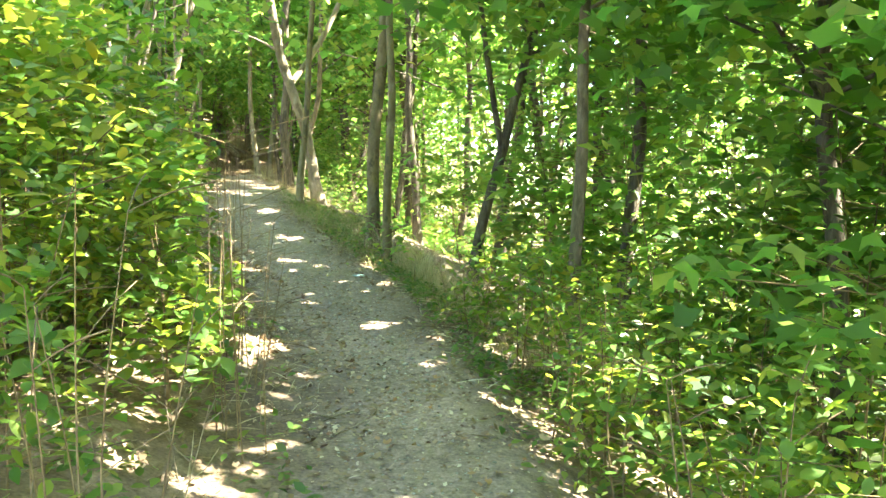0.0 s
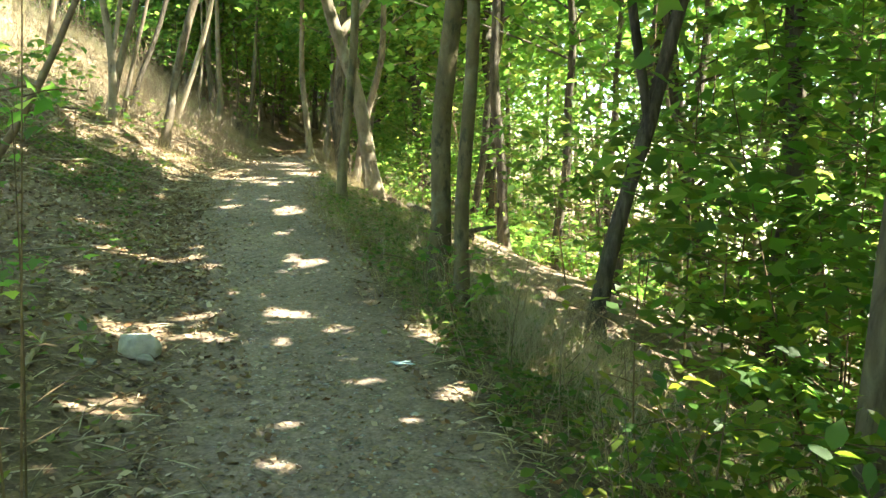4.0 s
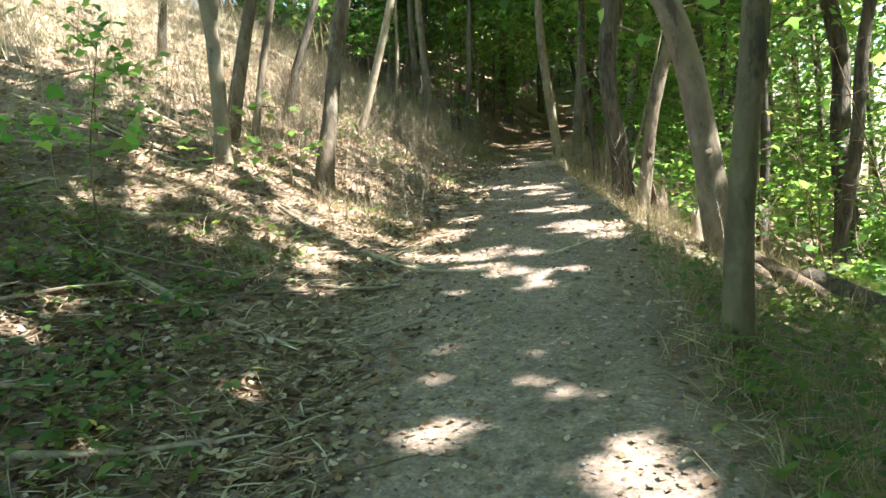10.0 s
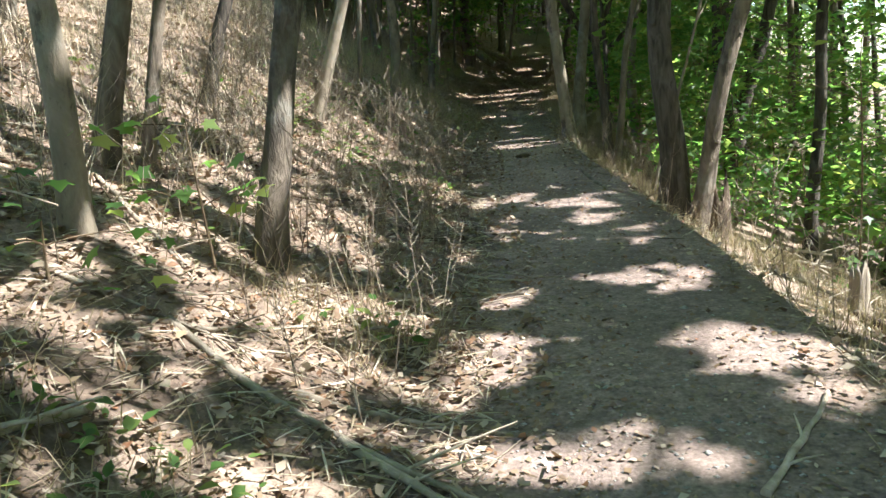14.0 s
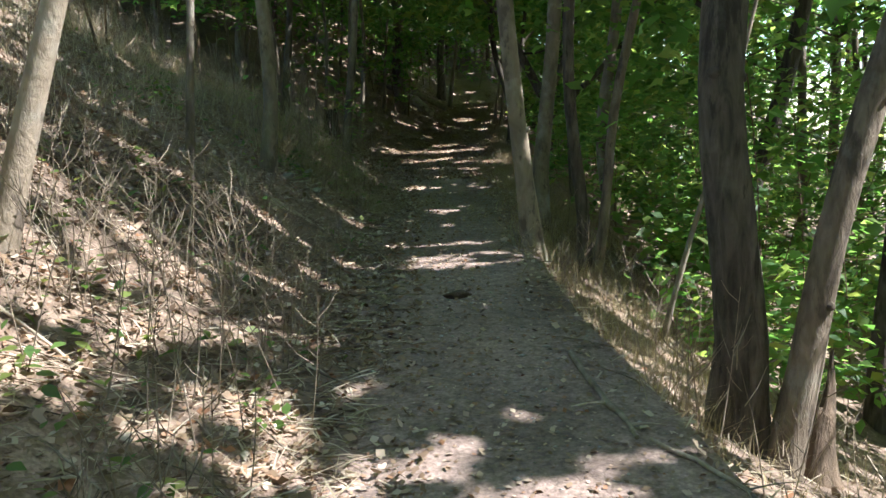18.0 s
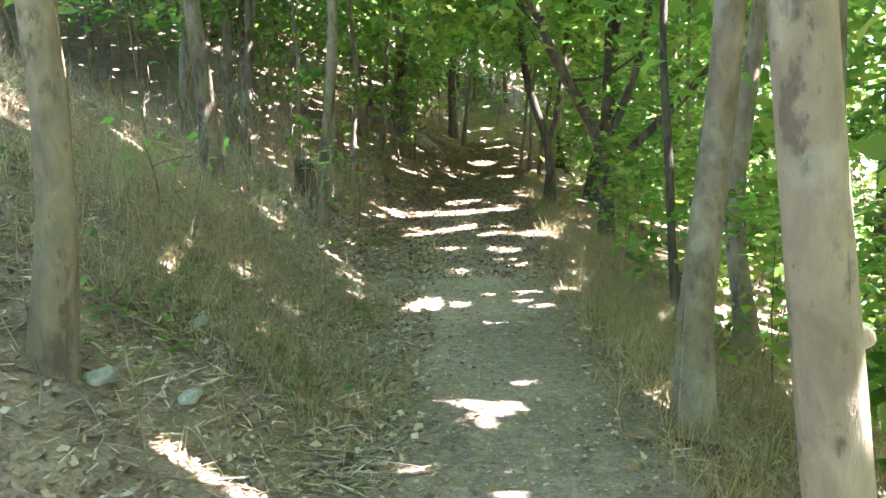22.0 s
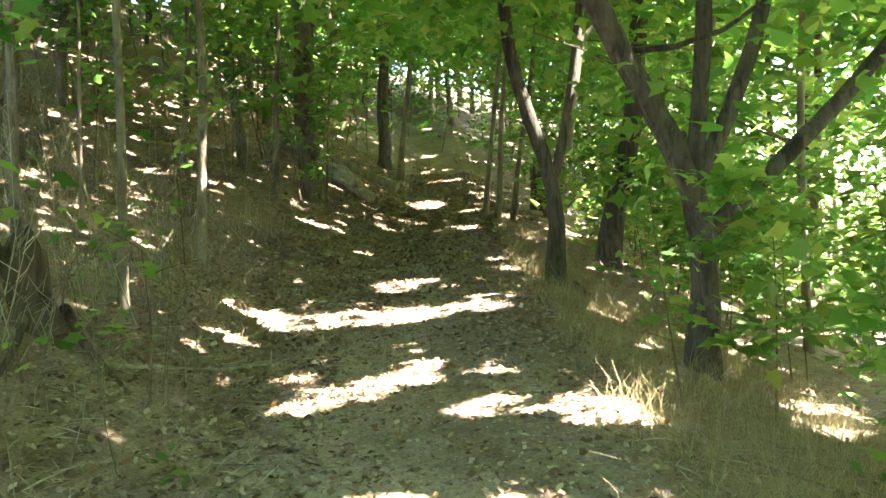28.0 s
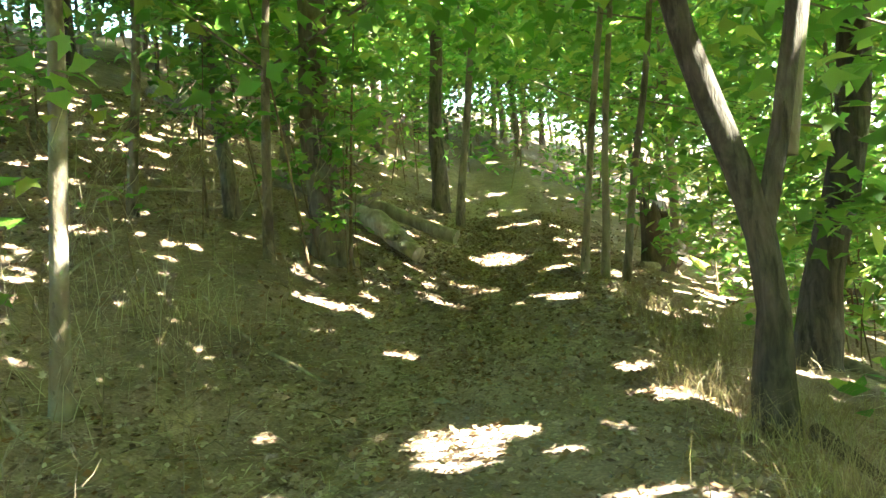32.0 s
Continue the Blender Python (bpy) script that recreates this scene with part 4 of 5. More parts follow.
UNDER = (Build(), Build())
for k in range(310):  # down the slope
    y = RNG.uniform(-3, 52)
    off = (RNG.uniform(0.0, 3.5) if k < 130 else RNG.uniform(2.5, 10.0)) + np.interp(y, [0, 3, 6, 12, 16, 22, 26, 36, 44], [1.2, 1.4, 2.6, 3.0, 2.6, 2.2, 1.9, 1.8, 0.9])
    sapling(float(path_mid(y) + path_half(y) + off), y, RNG.uniform(1.2, 4.2), RNG.uniform(0.007, 0.014), 1, int(RNG.uniform(220, 420)), RNG.uniform(0.14, 0.21), wide=RNG.uniform(0.6, 1.2),
            low=0.15, label="leafy green maple sapling on the lower slope", group="saplings of the lower slope", into=UNDER if k >= 130 else None)
for k in range(160):  # thick growth that closes the far end and the lower slope at the start
    y, u = (RNG.uniform(45, 60), RNG.uniform(-12, 9)) if k < 100 else (RNG.uniform(6, 16), RNG.uniform(4, 11))
    if abs(u) < 1.3 and y < 48:
        continue
    sapling(float(path_mid(y) + u), y, RNG.uniform(2.0, 5.5), 0.013, 1, 260, 0.22, "oval", wide=1.1, low=0.1, into=UNDER)
for k in range(95):  # low growth that covers the lower slope
    y = RNG.uniform(23, 44)
    sapling(float(path_mid(y) + path_half(y) + RNG.uniform(1.5, 6.5)), y, RNG.uniform(0.6, 2.0), 0.008, 1, 170, 0.16, "oval", wide=0.8, low=0.05, near=2.5, into=UNDER)
for k in range(60):  # far end and the shaded slope above it
    y = RNG.uniform(36, 54)
    off = RNG.uniform(1.2, 8)
    sapling(float(path_mid(y) - path_half(y) - off), y, RNG.uniform(1.5, 4.5), RNG.uniform(0.01, 0.022), 1, int(RNG.uniform(70, 200)), RNG.uniform(0.12, 0.18), wide=0.6, low=0.4,
            label="thin green sapling on the shaded slope", group="saplings of the upper slope")
for k in range(55):  # the bank above the middle of the walk
    y = RNG.uniform(23, 37)
    off = RNG.uniform(2.6, 8)
    sapling(float(path_mid(y) - path_half(y) - off), y, RNG.uniform(1.5, 4.5), RNG.uniform(0.008, 0.02), 1, int(RNG.uniform(40, 130)), RNG.uniform(0.12, 0.18), wide=0.5, low=0.45,
            label="thin green sapling on the dry bank", group="saplings of the dry bank")
for k in range(62):  # thicket at the start of the walk, uphill side
    y = 1.9 + 4.4 * RNG.uniform(0, 1) ** 1.2
    off = RNG.uniform(0.35, 3.4)
    sapling(float(path_mid(y) - path_half(y) - off), y, RNG.uniform(0.8, 1.5) + 0.5 * off, 0.0045, 3, int(RNG.uniform(480, 760)), RNG.uniform(0.07, 0.12), "leaflet", M_SHRUB,
            "tangled shrub with small yellowish-green leaves and dry stems", "shrub", 0.1, 0.45, 3.0, "thicket beside the path")
for k in range(95):  # low growth on the downhill edge at the start
    y = RNG.uniform(0.5, 7.5)
    off = RNG.uniform(0.3, 3.4)
    sapling(float(path_mid(y) + path_half(y) + off), y, RNG.uniform(0.3, 0.9 + 0.3 * off), 0.007, 2, int(RNG.uniform(110, 220)), RNG.uniform(0.07, 0.11), "leaflet", M_SHRUB,
            "low green shrub spilling over the path's edge", "shrub", 0.1, 0.45, 3.0, "shrubs on the path's edge")
for k in range(80):  # tall growth that closes the lower slope at the start
    y, u = RNG.uniform(1, 15), RNG.uniform(4.5, 13)
    sapling(float(path_mid(y) + u), y, RNG.uniform(3.0, 6.5), 0.013, 1, 330, 0.2, "lobed", wide=1.3, low=0.1, near=2.5, into=UNDER)
tagged(UNDER[0].done("undergrowth_stem", M_STEM), "thin stems of dense undergrowth away from the path", "undergrowth", kind="stuff")
tagged(UNDER[1].done("undergrowth", M_LEAF), "dense green undergrowth away from the path", "undergrowth", kind="stuff")
for x, y, h, c in ((-2.95, 8.0, 0.3, 12), (-2.6, 7.5, 0.32, 12), (-3.2, 8.5, 0.35, 16), (-4.3, 8.6, 0.9, 40), (-4.9, 11.0, 1.2, 70), (-5.6, 12.2, 1.3, 120), (-6.3, 12.8, 1.5, 160), (-5.9, 13.9, 1.1, 70), (-4.4, 9.9, 0.6, 26), 
                   (-0.6, 9.6, 0.7, 60), (-0.95, 10.6, 0.5, 30), (-5.95, 16.2, 0.7, 34), (-6.1, 15.3, 0.4, 16), (-9.0, 29.6, 1.0, 40), (-9.3, 31.6, 1.1, 60), (-8.9, 26.5, 0.6, 20),
                   (-6.35, 32.7, 1.5, 150), (-5.8, 32.9, 1.9, 200), (-5.6, 31.2, 1.2, 90), (-5.3, 34.2, 1.6, 160), (-6.6, 14.7, 1.2, 110), (-11.3, 36.9, 1.3, 40), (-10.55, 39.15, 1.9, 150), (-11.2, 39.0, 2.8, 240), (-10.3, 38.9, 1.1, 60), (-11.6, 38.3, 2.6, 160), (-10.75, 39.2, 3.2, 320), (-10.95, 39.35, 2.3, 220), (-10.5, 34.7, 2.1, 60), (-12.6, 36.6, 2.9, 200), (-9.7, 31.2, 2.2, 50)):
    sapling(x, y, h, 0.008, 1, c, 0.1 if h < 1.8 else 0.14, label="young maple shoot with broad green leaves", wide=0.35, low=0.35, shape="maple")


def slanting_sapling(line, spray):
    """A thin stem slanting over the slope, with one spray of broad leaves on a side twig."""
    x, y = line[0][:2]
    root = thing("sapling", x, y, float(land(x, y)), "slanting brown sapling with a spray of broad green leaves", "sapling")
    p = bend([(x - 0.03, y, float(land(x, y)) - 0.05)] + line, 10)
    part("stem", Build().tube(p, np.linspace(0.026, 0.014, 10), 8, 0.05), M_STEM, root)
    o = p[6]
    part("twig", Build().tube(bend([o, (o + spray) / 2 + (0, 0, 0.06), spray], 5), np.linspace(0.008, 0.003, 5), 5, cap=False), M_STEM, root)
    c = spray + RNG.normal(0, 0.15, (44, 3)) * (1, 1, 0.9)
    part("leaves", Build().leaves(c, RNG.uniform(0.07, 0.15, len(c)), "maple", 0.7, 0.3), M_LEAF, root)


slanting_sapling([(-2.9, 7.05, 0.95), (-2.72, 7.37, 1.33), (-2.57, 7.63, 1.70), (-2.49, 7.98, 2.24), (-2.45, 8.25, 2.74)], np.array([-2.51, 7.34, 1.91]))


# ---- fallen wood, stumps, stones ----
def fallen_branch(x0, y0, x1, y1, r, mat=None, twigs=2, lift=0.0, label="weathered fallen branch lying on leaf litter", name="fallen_branch"):
    ln = math.hypot(x1 - x0, y1 - y0)
    n = 9
    t = np.linspace(0, 1, n)
    px, py = x0 + (x1 - x0) * t, y0 + (y1 - y0) * t
    w = np.cumsum(RNG.normal(0, 0.035 * ln / n ** 0.5, n))
    w -= w[0] + (w[-1] - w[0]) * t
    px, py = px - w * (y1 - y0) / ln, py + w * (x1 - x0) / ln
    pz = land(px, py)
    s = np.polyfit(t, pz, 2)
    pz = np.maximum(np.polyval(s, t), pz) + r * (0.5 if r < 0.09 else 0.85) + lift * t * ln
    p = np.stack([px, py, pz], -1)
    root = thing(name, float(px[0]), float(py[0]), float(pz[0]), label, "branch" if name == "fallen_branch" else "log")
    part("wood", Build().tube(p, np.linspace(r, r * 0.6, n) * (1 + 0.1 * RNG.normal(size=n)), 9, 0.06), mat or M_DEAD, root)
    for _ in range(twigs):
        k = RNG.integers(2, n - 1)
        d = (p[k] - p[k - 1]) / np.linalg.norm(p[k] - p[k - 1])
        a = RNG.choice([-1, 1]) * RNG.uniform(0.5, 1.0)
        side = np.array([d[0] * math.cos(a) - d[1] * math.sin(a), d[0] * math.sin(a) + d[1] * math.cos(a), RNG.uniform(0.0, 0.3)]) * ln * RNG.uniform(0.15, 0.3)
        part("twig", Build().tube(bend([p[k], p[k] + side * 0.5 + (0, 0, 0.01), p[k] + side], 5), np.linspace(r * 0.45, r * 0.15, 5), 6), mat or M_DEAD, root)
    return root


for row in ((-5.3, 15.6, -4.7, 15.75, 0.016), (-5.9, 15.5, -5.5, 16.1, 0.012), (-5.95, 16.5, -5.6, 16.85, 0.022), (-5.62, 16.95, -5.25, 17.0, 0.024), (-5.56, 16.45, -5.15, 16.2, 0.018),
            (-6.0, 14.2, -5.65, 15.0, 0.024), (-6.7, 15.4, -6.1, 15.5, 0.018), (-7.9, 16.2, -7.0, 16.3, 0.024), (-6.9, 16.5, -6.0, 16.0, 0.013), (-3.68, 15.45, -3.4, 16.15, 0.015),
            (-7.0, 17.0, -7.1, 18.4, 0.016), (-5.1, 13.9, -5.1, 14.5, 0.011), (-4.65, 12.2, -4.2, 12.8, 0.02), (-6.45, 12.8, -6.6, 14.3, 0.017), (-6.3, 12.85, -5.5, 12.85, 0.016),
            (-6.15, 13.2, -5.1, 12.65, 0.01), (-5.3, 11.8, -4.8, 11.9, 0.015), (-4.1, 11.0, -4.0, 11.45, 0.012), (-3.3, 8.85, -3.0, 9.05, 0.01), (-2.95, 8.1, -2.88, 8.85, 0.01),
            (-2.2, 7.1, -1.85, 7.45, 0.007), (0.0, 11.5, 0.5, 9.4, 0.021), (0.35, 11.6, 0.95, 10.4, 0.021), (-6.5, 21.9, -6.15, 22.0, 0.015), (-7.31, 22.68, -6.84, 23.15, 0.017),
            (-7.25, 22.62, -7.0, 23.0, 0.012), (-8.25, 23.51, -7.75, 23.2, 0.02), (-7.7, 22.62, -7.39, 22.7, 0.017), (-6.95, 23.6, -6.5, 24.3, 0.011), (-7.2, 24.4, -6.8, 25.0, 0.012)):
    fallen_branch(*row)
for row in ((-7.55, 22.6, -7.5, 22.95, 0.013), (-5.56, 23.85, -5.16, 22.58, 0.011), (-5.1, 23.5, -4.7, 22.7, 0.013), (-8.0, 25.15, -7.95, 25.5, 0.016), (-7.96, 25.4, -7.2, 25.2, 0.014),
            (-5.45, 26.1, -5.0, 25.65, 0.015), (-4.85, 20.8, -4.55, 19.95, 0.018), (-4.5, 19.95, -4.1, 19.55, 0.01), (-3.4, 17.9, -2.6, 17.5, 0.014), (-5.2, 17.2, -4.7, 17.25, 0.012),
            (-5.5, 16.4, -5.25, 16.65, 0.009), (-9.65, 31.85, -9.05, 33.15, 0.015), (-9.35, 32.2, -8.9, 32.4, 0.014), (-6.0, 36.0, -5.8, 35.4, 0.02), (-13.0, 38.7, -12.3, 40.5, 0.026),
            (-12.2, 38.8, -12.1, 40.4, 0.026), (-13.5, 47.7, -12.4, 45.6, 0.05), (-10.8, 34.9, -10.4, 34.7, 0.015), (-3.4, 18.6, -2.2, 18.45, 0.013)):
    fallen_branch(*row)
for row in ((-3.45, 21.0, -2.4, 22.1, 0.024), (-3.35, 20.9, -2.3, 21.4, 0.028), (-2.2, 21.9, -3.0, 21.1, 0.02)):
    fallen_branch(*row, M_DEAD, 3, 0.16, "pale bare branch arching over sunlit straw")
for k in range(34):  # broken branches on the sunny bank
    y = RNG.uniform(12.3, 18.0)
    off = RNG.uniform(0.2, 3.6)
    x = float(path_mid(y) - path_half(y) - off)
    a, ln = RNG.uniform(-0.6, 1.3), RNG.uniform(0.35, 1.5)
    fallen_branch(x, y, x + ln * math.cos(a), y + ln * math.sin(a) * 0.7, RNG.uniform(0.006, 0.02), M_ROTTEN if k % 3 == 0 else None, int(RNG.integers(1, 4)), RNG.uniform(0, 0.05))
for k in range(22):  # tangle of dead branches high on the bank
    y = RNG.uniform(12.2, 15.4)
    x = float(path_mid(y) - path_half(y) - RNG.uniform(2.4, 5.5))
    a, ln = RNG.uniform(-0.9, 1.5), RNG.uniform(0.8, 2.0)
    fallen_branch(x, y, x + ln * math.cos(a), y + ln * math.sin(a), RNG.uniform(0.006, 0.017), (None, M_TWIG, M_ROTTEN)[k % 3], int(RNG.integers(3, 6)), RNG.uniform(0.05, 0.3))
for k in range(46):  # brushwood scattered along both banks
    y = RNG.uniform(7, 46)
    off = RNG.uniform(0.3, 4.5) * RNG.choice([-1, -1, 1])
    x = float(path_mid(y) + off + math.copysign(path_half(y), off))
    a, ln = RNG.uniform(0, 3.14), RNG.uniform(0.4, 1.5)
    fallen_branch(x, y, x + ln * math.cos(a), y + ln * math.sin(a), RNG.uniform(0.006, 0.02), twigs=int(RNG.integers(1, 4)), lift=RNG.uniform(0, 0.08))
for row, lab in (((-12.1, 41.3, -9.75, 40.95, 0.125), "long barkless log lying down the slope onto another"), ((-11.3, 41.35, -10.1, 40.45, 0.17), "thick grey log lying beside a stout trunk"),
                 ((-16.0, 44.9, -13.7, 43.1, 0.17), "thick fallen log high on the shaded slope"), ((-2.0, 17.2, -0.9, 15.6, 0.12), "brown log lying down the bank from a leaning tree"),
                 ((-0.5, 13.2, 0.4, 11.9, 0.035), "grey dead limb lying on the bank"), ((-6.2, 38.5, -5.4, 36.6, 0.05), "dead limb lying across the lower slope"),
                 ((-5.75, 16.65, -5.25, 16.9, 0.035), "short rotten log beside dry grass"), ((-7.0, 43.6, -7.6, 42.4, 0.08), "arched dead stem leaning on a stump")):
    fallen_branch(*row, (M_DARK if lab.startswith("brown") else M_DEAD) if row[4] > 0.09 else M_TWIG, 3, 0.15 if "onto" in lab else 0.0, label=lab, name="fallen_log")


def stump(x, y, r, h, label, mat=None):
    z = float(land(x, y))
    root = thing("tree_stump", x, y, z, label, "stump")
    ang = np.linspace(0, 2 * np.pi, 16, endpoint=False)
    jag = h * (1 + 0.22 * RNG.normal(size=16))
    rr = r * (1 + 0.12 * np.sin(ang * 3 + 1) + 0.06 * RNG.normal(size=16))
    b = Build()
    rows = []
    for f, k in ((-0.15, 1.5), (0.08, 1.22), (0.4, 1.02), (0.8, 0.98), (1.0, 0.95), (0.97, 0.78), (0.7, 0.62)):
        rows.append(np.stack([x + rr * k * np.cos(ang), y + rr * k * np.sin(ang), z + jag * f], -1))
    i, j = np.meshgrid(np.arange(6), np.arange(16), indexing="ij")
    q = (j + 1) % 16
    b.put(np.concatenate(rows), np.stack([i * 16 + j, i * 16 + q, (i + 1) * 16 + q, (i + 1) * 16 + j], -1).reshape(-1, 4))
    b.put(np.vstack([rows[-1], [[x, y, z + h * 0.62]]]), [[k, (k + 1) % 16, 16] for k in range(16)])
    part("stump_wood", b, mat or M_ROTTEN, root)
    return root


stump(-3.56, 21.55, 0.115, 0.58, "rotten dark tree stump beside two trunks below the path")
stump(-2.88, 18.3, 0.06, 0.26, "short pale barkless stub of a dead stem in dry grass", M_DEAD)
stump(-7.37, 43.0, 0.19, 0.75, "broken brown stump beside the far bend")
stump(-10.15, 31.9, 0.14, 0.45, "weathered root stump on the eroded bank")


def rock(x, y, r, squash, label, rough=0.16, name="rock", mat=None, cut=0.55):
    z = float(land(x, y)) + r * squash[2] * 0.45
    b = Build().lump((0, 0, 0), 1.0, rough, (1, 1, 1), 3)
    v = b.verts[0]
    for _ in range(13):  # broken faces
        d = RNG.normal(size=3)
        d /= np.linalg.norm(d)
        over = np.maximum(v @ d - RNG.uniform(cut, cut + 0.3), 0)
        v = v - over[:, None] * d
    b.verts[0] = v * np.asarray(squash) * r
    ob = b.done(name, mat or M_STONE, smooth=False)
    ob.matrix_world = pose(x, y, z, 0, 0, RNG.uniform(0, 360))
    return tagged(ob, label, "rock")


rock(-2.33, 8.36, 0.13, (1.05, 0.8, 0.85), "pale angular rock lying at the path's edge", 0.22, mat=M_CHALK, cut=0.48)
rock(-2.22, 8.28, 0.06, (1.2, 0.9, 0.7), "small tan stone beside a larger pale rock")
rock(-2.45, 8.1, 0.05, (1.2, 0.9, 0.6), "small pale stone near the path's edge")
rock(-5.6, 21.75, 0.05, (0.9, 2.0, 0.8), "small dark broken lump of wood lying on the path", mat=M_ROTTEN, name="wood_lump")
for x, y, r in ((-7.8, 24.2, 0.085), (-7.58, 24.48, 0.075), (-7.1, 23.3, 0.03), (-8.0, 25.3, 0.08), (-2.05, 10.45, 0.035), (-9.35, 35.0, 0.05), (-9.55, 33.05, 0.07), (-9.0, 36.4, 0.05)):
    rock(x, y, r, (1.25, 0.85, 0.5), "flat pale stone lying on dead leaves")
rag = Build().lump((0, 0, 0), 0.04, 0.6, (1.5, 0.7, 0.22), 3).done("litter_rag", M_RAG)
rag.matrix_world = pose(-0.85, 8.42, float(land(-0.85, 8.42)) + 0.012, 0, 0, 20)
tagged(rag, "crumpled pale blue scrap of litter at the path's edge", "litter")


def exposed_root(points, r, label="bare dark root running over the bank"):
    p = bend([(a, b, float(land(a, b)) + c) for a, b, c in points], 10)
    root = thing("tree_root", *p[0], label, "root")
    part("root_wood", Build().tube(p, np.linspace(r, r * 0.35, 10), 8, 0.08), M_ROTTEN, root)


for pts, r in (([(-2.65, 17.5, 0.08), (-2.85, 17.1, 0.03), (-2.95, 16.5, -0.03)], 0.07), ([(-2.45, 17.45, 0.12), (-2.1, 17.0, 0.08), (-1.6, 16.4, 0.0)], 0.1), ([(-2.5, 17.4, 0.1), (-2.3, 16.8, 0.05), (-2.3, 16.1, -0.02)], 0.07),
               ([(-2.6, 17.8, 0.06), (-2.9, 18.2, 0.02), (-3.05, 18.6, -0.03)], 0.05), ([(-10.1, 32.2, 0.12), (-9.8, 31.9, 0.05), (-9.4, 31.7, -0.02)], 0.035),
               ([(-10.2, 32.0, 0.1), (-9.9, 31.5, 0.06), (-9.7, 31.0, -0.02)], 0.03), ([(-7.05, 36.2, 0.05), (-7.3, 35.9, 0.01), (-7.5, 35.4, -0.03)], 0.05),
               ([(-6.95, 36.2, 0.05), (-6.8, 35.8, 0.01), (-6.7, 35.4, -0.03)], 0.05), ([(-5.35, 25.6, 0.04), (-5.55, 25.4, 0.01), (-5.7, 25.3, -0.03)], 0.03)):
    exposed_root(pts, r)


# ---- ground cover ----
def strew(count, near, far, y0, y1, side=0, power=1.5, bias=None):
    """Places on the ground, thickest near the path; side -1 uphill, 1 downhill, 0 both."""
    y = RNG.uniform(y0, y1, count)
    off = near + (far - near) * RNG.uniform(0, 1, count) ** power
    s = np.where(RNG.uniform(size=count) < 0.5, -1, 1) if side == 0 else side
    x = path_mid(y) + s * (path_half(y) + off)
    keep = np.ones(count, bool) if bias is None else RNG.uniform(size=count) < bias(x, y)
    x, y = x[keep], y[keep]
    return np.stack([x, y, land(x, y)], -1)


patchy = lambda x, y: np.clip(1.5 * blotch(x * 1.6 + 3, y * 1.6) - 0.1, 0.4, 1)
p = np.concatenate([strew(66000, -0.35, 6.5, 3, 48, -1, 1.5, patchy), strew(20000, 0.0, 4.0, 12.5, 22, -1, 1.1), strew(34000, -0.2, 4.5, -2, 48, 1, 1.4, patchy)])
p[:, 2] += RNG.uniform(0.003, 0.03, len(p))
h = len(p) // 2
p = p[RNG.permutation(len(p))]
size = 0.014 + 0.05 * RNG.uniform(0, 1, len(p)) ** 1.7
k = int(len(p) * 0.9)
b = Build().leaves(p[:h], size[:h], "curl", 0.6).leaves(p[h:k], size[h:k] * 1.2, "torn", 0.7).leaves(p[k:], size[k:] * 1.5, "chip", 0.4)
p = np.concatenate([strew(34000, -2.1, 1.2, 29, 46, -1, 1.0), strew(34000, 0.0, 6.0, 26, 46, -1, 0.9), strew(5000, 0.1, 3.2, 5.5, 9.5, -1, 1.1), strew(14000, -0.2, 3.2, 9.5, 13.5, -1, 1.1)])
p = p[RNG.permutation(len(p))]
p[:, 2] += RNG.uniform(0.003, 0.015, len(p))
h = len(p) // 2
b.leaves(p[:h], 0.016 + 0.045 * RNG.uniform(0, 1, h) ** 1.6, "curl", 0.6).leaves(p[h:], 0.016 + 0.05 * RNG.uniform(0, 1, len(p) - h) ** 1.6, "torn", 0.65)
p = np.concatenate([strew(16000, -0.75, 0.3, 4, 46, -1, 1.0), strew(8000, -0.6, 0.3, 4, 46, 1, 1.0)])
p[:, 2] += 0.004
b.leaves(p, RNG.uniform(0.012, 0.045, len(p)), "curl", 0.45)
p = np.concatenate([strew(24000, -0.2, 3.2, 20.5, 28, -1, 1.1), strew(8000, -0.1, 2.0, 12, 20, -1, 1.0)])
p[:, 2] += RNG.uniform(0.004, 0.02, len(p))
b.leaves(p[::2], RNG.uniform(0.02, 0.09, len(p[::2])), "chip", 0.35).leaves(p[1::2], RNG.uniform(0.012, 0.05, len(p[1::2])), "torn", 0.6)
q = np.concatenate([strew(10000, -0.1, 5.0, 12, 20.5, -1, 1.2), strew(1500, -0.1, 5.0, 20.5, 25, -1, 1.2), strew(9000, -0.2, 4.0, 24, 46, -1, 1.2), strew(9000, 0.0, 3.0, 5, 40, 1, 1.2), strew(5000, 0.0, 2.5, 6, 17, 1, 1.0), strew(2500, 0, 4, 4, 12, -1, 1.2)])
q[:, 2] += RNG.uniform(0.008, 0.03, len(q))
tagged(Build().leaves(q, RNG.uniform(0.07, 0.28, len(q)), "straw", 0.22).done("fallen_straw", M_STRAW), "flattened dry straw and stems lying over dead leaves", "straw", kind="stuff")
tagged(b.done("leaf_litter", M_LITTER), "brown and pale dead leaves scattered over the banks", "leaf litter", kind="stuff")
y = RNG.uniform(-1, 46, 22000)
p = np.stack([path_mid(y) + path_half(y) * np.clip(RNG.normal(0, 0.85, len(y)), -1.4, 1.4), y], -1)
p = np.column_stack([p, land(p[:, 0], p[:, 1]) + 0.004])
tagged(Build().leaves(p, RNG.uniform(0.008, 0.04, len(p)) * RNG.uniform(0.5, 1, len(p)), "curl", 0.4).done("path_leaves", M_LITTER), "small dead leaves and crumbs on the trodden path", "leaf litter", kind="stuff")


